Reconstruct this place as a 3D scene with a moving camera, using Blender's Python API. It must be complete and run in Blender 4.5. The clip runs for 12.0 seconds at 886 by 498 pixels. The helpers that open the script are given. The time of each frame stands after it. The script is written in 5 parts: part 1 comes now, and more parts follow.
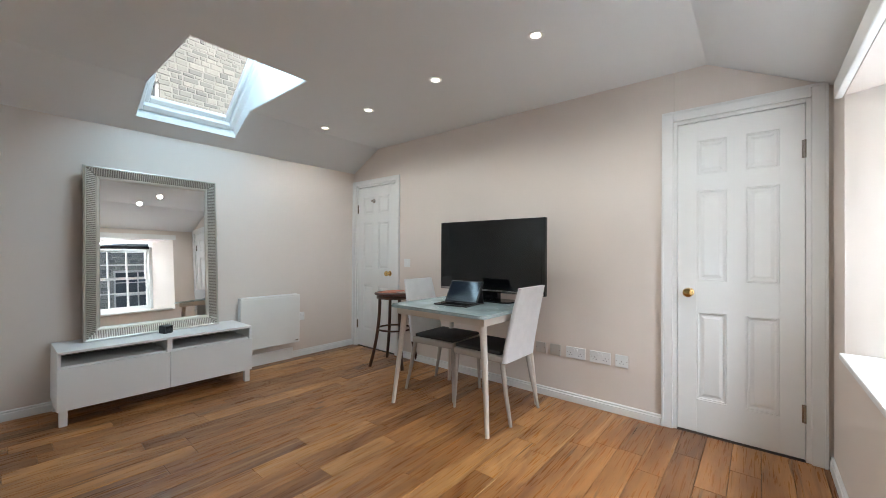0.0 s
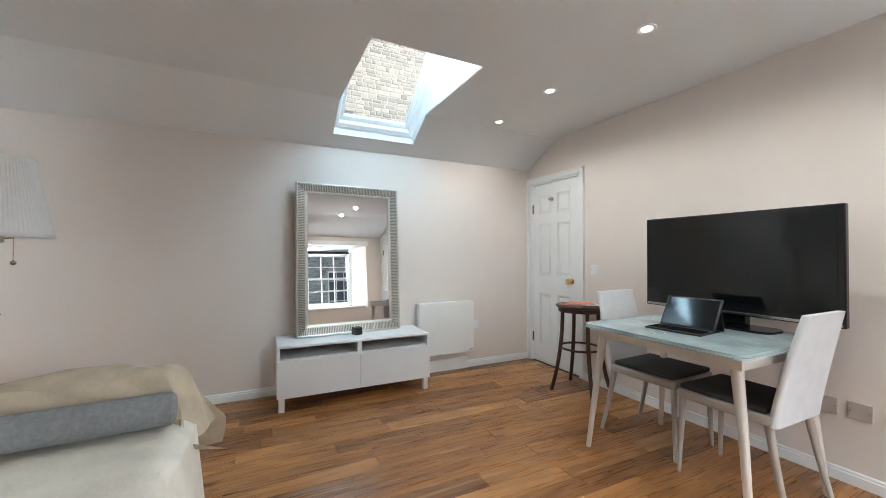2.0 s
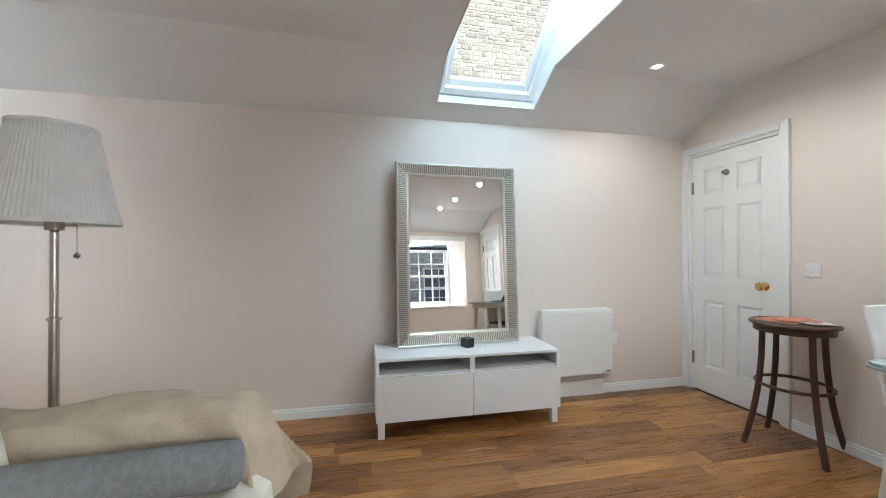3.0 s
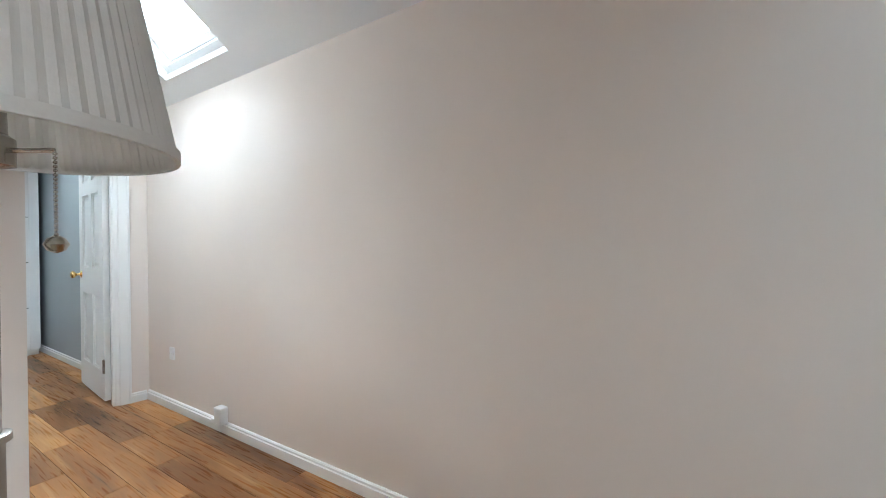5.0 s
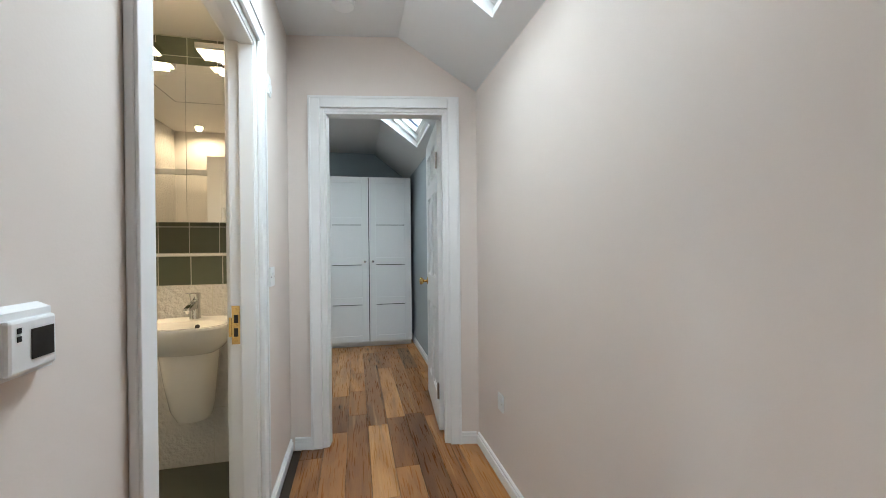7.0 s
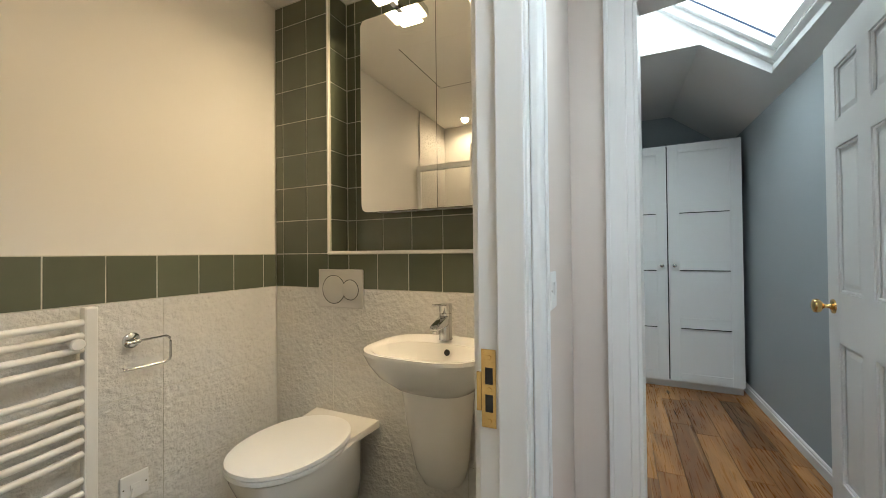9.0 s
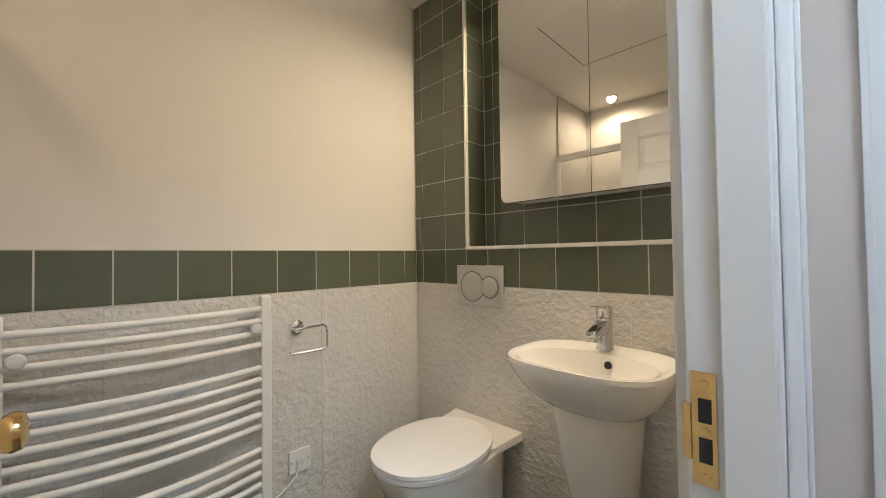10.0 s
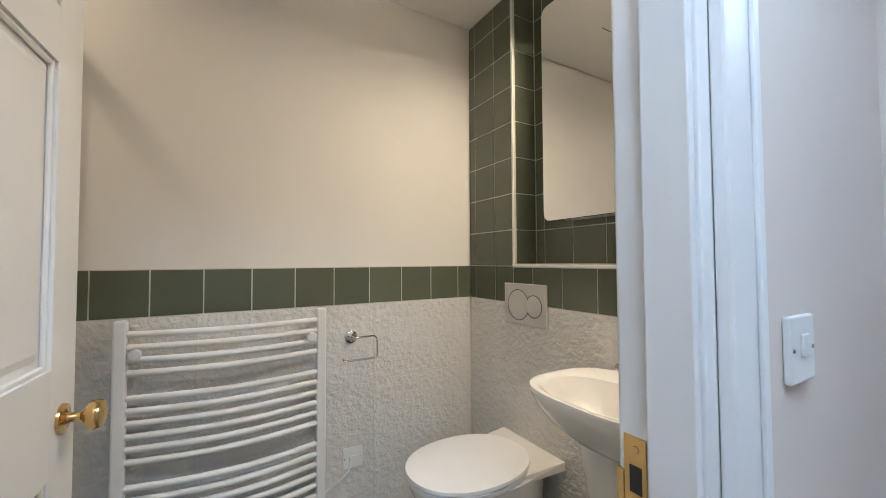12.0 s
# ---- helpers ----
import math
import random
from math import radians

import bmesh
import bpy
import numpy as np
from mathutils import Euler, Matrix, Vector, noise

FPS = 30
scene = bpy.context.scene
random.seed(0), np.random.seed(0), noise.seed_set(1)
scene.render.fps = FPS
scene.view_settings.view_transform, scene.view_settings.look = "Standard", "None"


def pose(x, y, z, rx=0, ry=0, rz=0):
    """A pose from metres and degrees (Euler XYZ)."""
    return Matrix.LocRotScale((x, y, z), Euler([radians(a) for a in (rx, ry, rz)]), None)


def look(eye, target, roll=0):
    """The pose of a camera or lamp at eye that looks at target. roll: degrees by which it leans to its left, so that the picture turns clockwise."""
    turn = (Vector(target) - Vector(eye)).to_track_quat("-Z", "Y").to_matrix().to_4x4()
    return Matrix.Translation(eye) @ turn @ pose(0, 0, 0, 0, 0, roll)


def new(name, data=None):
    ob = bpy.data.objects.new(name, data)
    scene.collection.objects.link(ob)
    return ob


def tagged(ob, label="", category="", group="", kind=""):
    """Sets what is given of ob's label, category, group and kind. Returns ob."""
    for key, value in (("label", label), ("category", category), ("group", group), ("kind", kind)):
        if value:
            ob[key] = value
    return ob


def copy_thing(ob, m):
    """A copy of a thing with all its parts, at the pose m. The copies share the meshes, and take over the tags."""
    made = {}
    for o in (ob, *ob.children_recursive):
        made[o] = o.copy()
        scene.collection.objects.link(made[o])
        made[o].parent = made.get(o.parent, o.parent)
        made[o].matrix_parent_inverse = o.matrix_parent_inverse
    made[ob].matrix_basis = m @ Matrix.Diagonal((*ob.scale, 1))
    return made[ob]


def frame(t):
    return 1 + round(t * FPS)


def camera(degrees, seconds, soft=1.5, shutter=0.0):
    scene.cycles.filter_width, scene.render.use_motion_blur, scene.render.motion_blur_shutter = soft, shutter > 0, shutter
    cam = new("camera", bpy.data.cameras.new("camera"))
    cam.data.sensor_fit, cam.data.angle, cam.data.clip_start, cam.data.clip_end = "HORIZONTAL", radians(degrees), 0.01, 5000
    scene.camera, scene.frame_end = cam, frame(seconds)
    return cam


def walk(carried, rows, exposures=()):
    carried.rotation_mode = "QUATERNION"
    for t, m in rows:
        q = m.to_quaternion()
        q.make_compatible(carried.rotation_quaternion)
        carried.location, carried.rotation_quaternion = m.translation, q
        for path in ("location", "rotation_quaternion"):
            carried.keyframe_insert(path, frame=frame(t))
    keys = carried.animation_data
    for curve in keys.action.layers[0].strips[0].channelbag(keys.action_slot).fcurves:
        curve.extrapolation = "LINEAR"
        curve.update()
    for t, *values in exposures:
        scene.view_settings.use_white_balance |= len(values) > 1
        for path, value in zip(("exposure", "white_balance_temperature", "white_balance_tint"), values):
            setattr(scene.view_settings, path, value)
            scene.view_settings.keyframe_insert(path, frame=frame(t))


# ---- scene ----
cam = camera(99.1, 12.0, soft=0.9)
PATH = [
    (0, (-2.869, -3.826, 1.139), (-1.333, -2.545, 1.154), 0.4),
    (0.5, (-2.804, -3.794, 1.176), (-1.433, -2.338, 1.185), 0.2),
    (1, (-2.751, -3.746, 1.177), (-1.538, -2.155, 1.199), 0.2),
    (1.5, (-2.722, -3.632, 1.181), (-1.673, -1.93, 1.198), 0.1),
    (2, (-2.7, -3.401, 1.161), (-1.832, -1.599, 1.185), 0.1),
    (2.5, (-2.688, -3.08, 1.157), (-2.016, -1.196, 1.17), 0.0),
    (2.7, (-2.668, -2.934, 1.14), (-2.091, -1.019, 1.157), 0.0),
    (4.3, (-2.837, -1.693, 1.127), (-3.312, 0.249, 1.1), 0.0),
    (4.5, (-2.905, -1.54, 1.121), (-3.53, 0.36, 1.087), 0.1),
    (5, (-3.058, -1.258, 1.112), (-4.093, 0.453, 1.096), -0.4),
    (5.5, (-3.318, -0.998, 1.151), (-4.752, 0.397, 1.117), -0.4),
    (6, (-3.591, -0.794, 1.133), (-5.274, 0.286, 1.119), -0.8),
    (6.5, (-3.915, -0.69, 1.143), (-5.776, 0.043, 1.141), -0.8),
    (6.7, (-4.036, -0.696, 1.152), (-5.937, -0.073, 1.148), -0.7),
    (8.3, (-4.953, -0.751, 1.184), (-6.91, -1.163, 1.192), -0.5),
    (8.5, (-5.025, -0.811, 1.172), (-6.953, -1.343, 1.188), -0.5),
    (9, (-5.14, -0.936, 1.131), (-6.956, -1.774, 1.154), -0.6),
    (9.5, (-5.208, -1.032, 1.106), (-6.852, -2.172, 1.126), -0.7),
    (10, (-5.236, -1.057, 1.104), (-6.667, -2.454, 1.143), -0.8),
    (10.5, (-5.273, -1.042, 1.112), (-6.502, -2.618, 1.17), -0.5),
    (11, (-5.305, -1.011, 1.124), (-6.392, -2.689, 1.189), -0.5),
    (11.5, (-5.354, -0.957, 1.137), (-6.369, -2.68, 1.197), -0.5),
    (12, (-5.403, -0.88, 1.159), (-6.415, -2.604, 1.224), -0.3),
]
walk(cam, [(t, look(eye, goal, lean)) for t, eye, goal, lean in PATH],
     [(0, 0.58, 5850, 4), (2.7, 0.92, 5850, 4), (5, 0.9, 5900, 5), (5.5, 0.78, 5900, 5), (6.5, 0.42, 6150, 7), (8.5, 0.2, 6200, 4), (9.5, 0.12, 6350, 6), (10.5, 0.15, 5250, 9), (12, 0.15, 5350, 9)])

# ---- light ----
world = bpy.data.worlds.new("overcast")
scene.world = world
world.use_nodes = True
wn = world.node_tree
sky = wn.nodes.new("ShaderNodeTexSky")
sky.sky_type, sky.sun_disc, sky.sun_elevation, sky.sun_rotation = "NISHITA", False, radians(30), radians(187)
sky.air_density, sky.dust_density = 0.7, 6.0
wn.links.new(sky.outputs[0], wn.nodes["Background"].inputs[0])
wn.nodes["Background"].inputs[1].default_value = 0.15

sun_data = bpy.data.lights.new("sun", "SUN")
sun_data.energy, sun_data.angle, sun_data.color = 0.7, radians(20), (1.0, 0.97, 0.93)
new("sun", sun_data).matrix_world = look((0, 0, 30), (-6, 52, 0))


def area(name, eye, goal, wide, high, watts, colour):
    data = bpy.data.lights.new(name, "AREA")
    data.shape, data.size, data.size_y, data.energy, data.color = "RECTANGLE", wide, high, watts, colour
    ob = new(name, data)
    ob.matrix_world = look(eye, goal)
    return ob


def spot(name, eye, watts, colour, angle=120, size=0.03, goal=None):
    data = bpy.data.lights.new(name, "SPOT")
    data.energy, data.color, data.spot_size, data.spot_blend, data.shadow_soft_size = watts, colour, radians(angle), 0.6, size
    new(name, data).matrix_world = look(eye, goal or (eye[0], eye[1] + 0.001, 0))


DAY = (0.82, 0.92, 1.0)
WARM = (1.0, 0.74, 0.46)
SPOT = (1.0, 0.94, 0.86)
area("daylight_living_skylight", (-1.8, -1.15, 2.75), (-1.8, -0.50, 2.0), 0.62, 0.42, 10, (0.66, 0.87, 1.0))
area("daylight_hall_skylight", (-5.43, -0.49, 2.72), (-5.43, -0.80, 2.34), 0.70, 1.1, 24, DAY)
area("daylight_bedroom_skylight", (-7.6, -0.61, 2.82), (-7.6, -0.92, 2.44), 0.70, 1.4, 26, (0.85, 0.95, 0.98))
area("daylight_sash_window", (-0.99, -5.0, 2.35), (-3.0, -1.8, 0.5), 1.3, 0.9, 230, (0.93, 0.96, 1.0))
# Added fill lamp, out of view outside, to brighten the sofa side.
area("sash_window_fill", (0.72, -5.7, 1.6), (-3.3, -2.3, 0.7), 1.1, 1.4, 260, (0.95, 0.97, 1.0))
SPOTS = [(-0.955, -2.885), (-0.895, -2.1), (-0.832, -1.295), (-0.80, -0.60), (-1.02, -3.45)]


def ceil_z(x):
    return 2.325 - 0.0122 * x


for sx, sy in SPOTS:
    spot("downlight_beam", (sx, sy, ceil_z(sx) - 0.02), 10, SPOT, 165)
spot("bathroom_downlight_beam", (-4.6, -2.19, 2.36), 13, WARM, 165)

# ---- materials ----


def mat(name, colour, rough=0.5, metal=0.0, vary=0.06, scale=6.0, bump=0.0, bump_scale=60.0, spec=0.5, coords="Object"):
    m = bpy.data.materials.new(name)
    m.use_nodes = True
    nt = m.node_tree
    b = nt.nodes["Principled BSDF"]
    b.inputs["Roughness"].default_value, b.inputs["Metallic"].default_value = rough, metal
    b.inputs["Specular IOR Level"].default_value = spec
    tc = nt.nodes.new("ShaderNodeTexCoord")
    n1 = nt.nodes.new("ShaderNodeTexNoise")
    n1.inputs["Scale"].default_value, n1.inputs["Detail"].default_value = scale, 6
    nt.links.new(tc.outputs[coords], n1.inputs["Vector"])
    ramp = nt.nodes.new("ShaderNodeValToRGB")
    ramp.color_ramp.elements[0].position, ramp.color_ramp.elements[1].position = 0.3, 0.7
    ramp.color_ramp.elements[0].color = tuple(max(0, c * (1 - vary)) for c in colour) + (1,)
    ramp.color_ramp.elements[1].color = tuple(min(1, c * (1 + vary)) for c in colour) + (1,)
    nt.links.new(n1.outputs[0], ramp.inputs[0])
    nt.links.new(ramp.outputs[0], b.inputs["Base Color"])
    rr = nt.nodes.new("ShaderNodeMapRange")
    rr.inputs["To Min"].default_value, rr.inputs["To Max"].default_value = max(0.02, rough - 0.06), min(1, rough + 0.06)
    nt.links.new(n1.outputs[0], rr.inputs[0])
    nt.links.new(rr.outputs[0], b.inputs["Roughness"])
    if bump:
        n2 = nt.nodes.new("ShaderNodeTexNoise")
        n2.inputs["Scale"].default_value, n2.inputs["Detail"].default_value = bump_scale, 4
        nt.links.new(tc.outputs[coords], n2.inputs["Vector"])
        bn = nt.nodes.new("ShaderNodeBump")
        bn.inputs["Strength"].default_value, bn.inputs["Distance"].default_value = bump, 0.01
        nt.links.new(n2.outputs[0], bn.inputs["Height"])
        nt.links.new(bn.outputs[0], b.inputs["Normal"])
    return m


def glow(name, colour, strength):
    m = bpy.data.materials.new(name)
    m.use_nodes = True
    b = m.node_tree.nodes["Principled BSDF"]
    b.inputs["Base Color"].default_value = (*colour, 1)
    b.inputs["Emission Color"].default_value, b.inputs["Emission Strength"].default_value = (*colour, 1), strength
    return m


def glass(name, tint=(1, 1, 1)):
    m = bpy.data.materials.new(name)
    m.use_nodes = True
    b = m.node_tree.nodes["Principled BSDF"]
    b.inputs["Base Color"].default_value = (*tint, 1)
    b.inputs["Transmission Weight"].default_value, b.inputs["Roughness"].default_value, b.inputs["IOR"].default_value = 1, 0.0, 1.05
    return m


def wood_floor():
    """Oiled walnut: each board its own tone, fine grain along it, darker figure, streaks and small knots."""
    m = bpy.data.materials.new("walnut_plank")
    m.use_nodes = True
    nt = m.node_tree
    L = nt.links.new
    b = nt.nodes["Principled BSDF"]
    tc, oi = nt.nodes.new("ShaderNodeTexCoord"), nt.nodes.new("ShaderNodeObjectInfo")
    off = nt.nodes.new("ShaderNodeVectorMath")
    off.operation = "SCALE"
    off.inputs[0].default_value = (31, 17, 9)
    L(oi.outputs["Random"], off.inputs["Scale"])
    add = nt.nodes.new("ShaderNodeVectorMath")
    L(tc.outputs["Object"], add.inputs[0])
    L(off.outputs[0], add.inputs[1])

    def noise_tex(scale, size, detail, distortion):
        mp = nt.nodes.new("ShaderNodeMapping")
        mp.inputs["Scale"].default_value = scale
        L(add.outputs[0], mp.inputs[0])
        n = nt.nodes.new("ShaderNodeTexNoise")
        n.inputs["Scale"].default_value, n.inputs["Detail"].default_value, n.inputs["Distortion"].default_value = size, detail, distortion
        L(mp.outputs[0], n.inputs["Vector"])
        return n

    def mix(kind, fac, a, c):
        x = nt.nodes.new("ShaderNodeMix")
        x.data_type, x.blend_type = "RGBA", kind
        for socket, v in ((x.inputs[0], fac), (x.inputs[6], a), (x.inputs[7], c)):
            if isinstance(v, (int, float)):
                socket.default_value = v
            elif isinstance(v, tuple):
                socket.default_value = (*v, 1)
            else:
                L(v, socket)
        return x.outputs[2]

    def span(source, a, c, d, e):
        r = nt.nodes.new("ShaderNodeMapRange")
        for k, v in (("From Min", a), ("From Max", c), ("To Min", d), ("To Max", e)):
            r.inputs[k].default_value = v
        L(source, r.inputs[0])
        return r.outputs[0]

    tone = nt.nodes.new("ShaderNodeValToRGB")
    cr = tone.color_ramp
    cr.elements[0].position, cr.elements[0].color = 0.0, (0.18, 0.074, 0.023, 1)
    cr.elements[1].position, cr.elements[1].color = 1.0, (0.53, 0.275, 0.098, 1)
    for at, c in ((0.18, (0.27, 0.115, 0.034)), (0.5, (0.37, 0.165, 0.049)), (0.8, (0.46, 0.222, 0.071))):
        cr.elements.new(at).color = (*c, 1)
    L(oi.outputs["Random"], tone.inputs[0])
    figure = noise_tex((1.0, 5.5, 4), 1.7, 4, 0.9)
    grain = noise_tex((1.6, 42, 20), 3.0, 5, 0.25)
    streak = noise_tex((0.55, 11, 6), 2.4, 3, 0.5)
    colour = mix("MULTIPLY", span(figure.outputs[0], 0.38, 0.66, 0.0, 0.9), tone.outputs[0], (0.50, 0.40, 0.30))
    colour = mix("MULTIPLY", span(grain.outputs[0], 0.45, 0.75, 0.0, 0.4), colour, (0.62, 0.54, 0.47))
    colour = mix("MIX", span(streak.outputs[0], 0.64, 0.71, 0.0, 0.65), colour, (0.062, 0.026, 0.012))
    colour = mix("MIX", span(streak.outputs[0], 0.37, 0.29, 0.0, 0.5), colour, (0.50, 0.31, 0.15))
    mk = nt.nodes.new("ShaderNodeMapping")
    mk.inputs["Scale"].default_value = (1.7, 5.0, 1)
    L(add.outputs[0], mk.inputs[0])
    vo = nt.nodes.new("ShaderNodeTexVoronoi")
    vo.inputs["Scale"].default_value = 1.0
    L(mk.outputs[0], vo.inputs["Vector"])
    colour = mix("MIX", span(vo.outputs["Distance"], 0.03, 0.11, 0.85, 0.0), colour, (0.045, 0.018, 0.009))
    L(colour, b.inputs["Base Color"])
    L(span(grain.outputs[0], 0.3, 0.7, 0.24, 0.36), b.inputs["Roughness"])
    bn = nt.nodes.new("ShaderNodeBump")
    bn.inputs["Strength"].default_value, bn.inputs["Distance"].default_value = 0.10, 0.003
    L(grain.outputs[0], bn.inputs["Height"])
    L(bn.outputs[0], b.inputs["Normal"])
    return m


def piece_mat(name, lo, hi, rough, bump=0.0, bump_scale=40, island=False):
    """Tiles and stones: each takes its own shade between lo and hi."""
    m = mat(name, lo, rough, vary=0.05, scale=12, bump=bump, bump_scale=bump_scale)
    nt = m.node_tree
    b = nt.nodes["Principled BSDF"]
    src = nt.nodes.new("ShaderNodeNewGeometry") if island else nt.nodes.new("ShaderNodeObjectInfo")
    ramp = nt.nodes.new("ShaderNodeValToRGB")
    ramp.color_ramp.elements[0].color, ramp.color_ramp.elements[1].color = (*lo, 1), (*hi, 1)
    nt.links.new(src.outputs["Random Per Island" if island else "Random"], ramp.inputs[0])
    mx = nt.nodes.new("ShaderNodeMix")
    mx.data_type, mx.blend_type = "RGBA", "MULTIPLY"
    mx.inputs[0].default_value = 0.5
    n = nt.nodes.new("ShaderNodeTexNoise")
    n.inputs["Scale"].default_value = 14
    tc = nt.nodes.new("ShaderNodeTexCoord")
    nt.links.new(tc.outputs["Object"], n.inputs["Vector"])
    rr = nt.nodes.new("ShaderNodeValToRGB")
    rr.color_ramp.elements[0].color, rr.color_ramp.elements[1].color = (0.8, 0.8, 0.8, 1), (1, 1, 1, 1)
    nt.links.new(n.outputs[0], rr.inputs[0])
    nt.links.new(ramp.outputs[0], mx.inputs[6])
    nt.links.new(rr.outputs[0], mx.inputs[7])
    nt.links.new(mx.outputs[2], b.inputs["Base Color"])
    return m


PINK = mat("warm_pinkish_wall_paint", (0.735, 0.662, 0.605), 0.85, vary=0.02, scale=1.5, bump=0.04, bump_scale=180, spec=0.2)
CEIL = mat("matt_white_ceiling_paint", (0.74, 0.74, 0.735), 0.9, vary=0.02, scale=1.2, bump=0.03, bump_scale=150, spec=0.2)
WHITE = mat("white_satin_paint", (0.80, 0.80, 0.79), 0.38, vary=0.02, scale=4, bump=0.02, bump_scale=40)
BEDWALL = mat("pale_grey_blue_paint", (0.41, 0.45, 0.475), 0.85, vary=0.02, scale=1.5, spec=0.2)
CREAM = mat("warm_white_bathroom_paint", (0.78, 0.755, 0.71), 0.7, vary=0.02, scale=1.5, bump=0.02, bump_scale=120, spec=0.3)
PLANK = wood_floor()
SUBFLOOR = mat("dark_joint", (0.03, 0.018, 0.01), 0.8)
FOIL = mat("white_foil_board", (0.80, 0.80, 0.80), 0.35, vary=0.015, scale=3)
# Dark grey holds the shade inside the bench's open slots.
SLOTSHADE = mat("slot_shade_grey", (0.16, 0.16, 0.14), 0.3)
SILVER = mat("brushed_silver_leaf", (0.60, 0.58, 0.53), 0.30, metal=0.85, vary=0.03, scale=3)
# Darker silver that carries the shade between the frame's ribs.
RIBSHADE = mat("rib_gap_shade_silver", (0.27, 0.255, 0.225), 0.5, metal=0.7, vary=0.1, scale=8)
MIRROR = mat("mirror_glass", (0.90, 0.91, 0.91), 0.02, metal=1.0, vary=0.0)
MIRROR.node_tree.nodes["Principled BSDF"].inputs["Roughness"].default_value = 0.0
for lk in list(MIRROR.node_tree.links):
    if lk.to_socket.name == "Roughness":
        MIRROR.node_tree.links.remove(lk)
BLACK = mat("black_gloss_plastic", (0.008, 0.008, 0.009), 0.15, vary=0.1)
SCREEN = mat("black_screen_glass", (0.004, 0.005, 0.006), 0.10, vary=0.05)
BLACKMATT = mat("black_matt_plastic", (0.02, 0.02, 0.022), 0.5)
STEEL = mat("brushed_nickel", (0.50, 0.47, 0.43), 0.25, metal=1.0, vary=0.02, scale=8)
CHROME = mat("chrome", (0.62, 0.63, 0.64), 0.07, metal=1.0, vary=0.02)
BRASS = mat("polished_brass", (0.72, 0.50, 0.20), 0.18, metal=1.0, vary=0.08, scale=30)
PLASTIC = mat("white_plastic", (0.78, 0.78, 0.77), 0.35, vary=0.01)
ENAMEL = mat("white_enamel", (0.80, 0.79, 0.76), 0.3, vary=0.015)
PORCELAIN = mat("glazed_porcelain", (0.80, 0.785, 0.75), 0.10, vary=0.01)
BOLSTER = mat("grey_woven_cloth", (0.23, 0.23, 0.235), 0.95, vary=0.12, scale=60, bump=0.25, bump_scale=400, spec=0.1)
THROW = mat("beige_velvet_throw", (0.50, 0.415, 0.31), 0.95, vary=0.16, scale=9, bump=0.25, bump_scale=90, spec=0.1)
SOFA = mat("cream_velvet", (0.74, 0.69, 0.60), 0.9, vary=0.10, scale=7, bump=0.15, bump_scale=60, spec=0.15)
SHADE = mat("pleated_white_shade_cloth", (0.80, 0.79, 0.77), 0.9, vary=0.04, scale=30, bump=0.1, bump_scale=120, spec=0.1)
nt = SHADE.node_tree
through_cloth = nt.nodes.new("ShaderNodeBsdfTranslucent")
through_cloth.inputs[0].default_value = (0.86, 0.84, 0.80, 1)
blend = nt.nodes.new("ShaderNodeMixShader")
blend.inputs[0].default_value = 0.45
nt.links.new(nt.nodes["Principled BSDF"].outputs[0], blend.inputs[1])
nt.links.new(through_cloth.outputs[0], blend.inputs[2])
nt.links.new(blend.outputs[0], nt.nodes["Material Output"].inputs["Surface"])
COVER = mat("white_stretch_chair_cover", (0.76, 0.76, 0.77), 0.85, vary=0.04, scale=12, bump=0.15, bump_scale=50, spec=0.2)
TAUPE = mat("taupe_metal_and_vinyl", (0.42, 0.375, 0.33), 0.5, vary=0.05, scale=8)
CUSHION = mat("charcoal_seat_cushion", (0.035, 0.035, 0.034), 0.8, vary=0.15, scale=30, bump=0.15, bump_scale=200)
STOOLWOOD = mat("dark_bentwood", (0.060, 0.024, 0.014), 0.35, vary=0.3, scale=12)
LEGWOOD = mat("pale_painted_table_leg", (0.66, 0.60, 0.53), 0.45, vary=0.04, scale=8)
TABLETOP = mat("pale_teal_marbled_glass", (0.40, 0.49, 0.505), 0.08, vary=0.25, scale=5)
LEAFLINE = mat("white_leaf_print", (0.62, 0.70, 0.69), 0.2, vary=0.05)
RED = mat("red_rocker_switch", (0.75, 0.08, 0.03), 0.35, vary=0.03)
PAPER1 = mat("orange_magazine_cover", (0.62, 0.16, 0.07), 0.35, vary=0.4, scale=25)
PAPER2 = mat("pale_magazine_cover", (0.65, 0.58, 0.52), 0.35, vary=0.35, scale=25)
SOCKET_FACE = mat("brushed_steel_plate", (0.62, 0.60, 0.57), 0.35, metal=0.6, vary=0.04)
GREEN = piece_mat("sage_green_glazed_tile", (0.100, 0.112, 0.076), (0.128, 0.140, 0.096), 0.16)
GROUT = mat("pale_grout", (0.58, 0.56, 0.48), 0.9)
RIPPLE = piece_mat("white_rippled_wall_tile", (0.70, 0.68, 0.64), (0.74, 0.72, 0.68), 0.22, bump=1.0, bump_scale=46)
BATHFLOOR = mat("dark_green_floor_tile", (0.10, 0.105, 0.075), 0.3)
BULB = glow("lit_led_face", (1.0, 0.86, 0.66), 9)
BATHGLOW = glow("lit_warm_diffuser", (1.0, 0.78, 0.48), 7)
GLASS = glass("clear_window_glass")
STONE = piece_mat("sandstone_rubble", (0.30, 0.305, 0.29), (0.50, 0.495, 0.45), 0.9, bump=0.5, bump_scale=9, island=True)
MORTAR = mat("lime_mortar", (0.45, 0.445, 0.41), 0.95, vary=0.1, scale=3, bump=0.3, bump_scale=20)
SLATE = mat("slate_roofing", (0.10, 0.10, 0.11), 0.7)
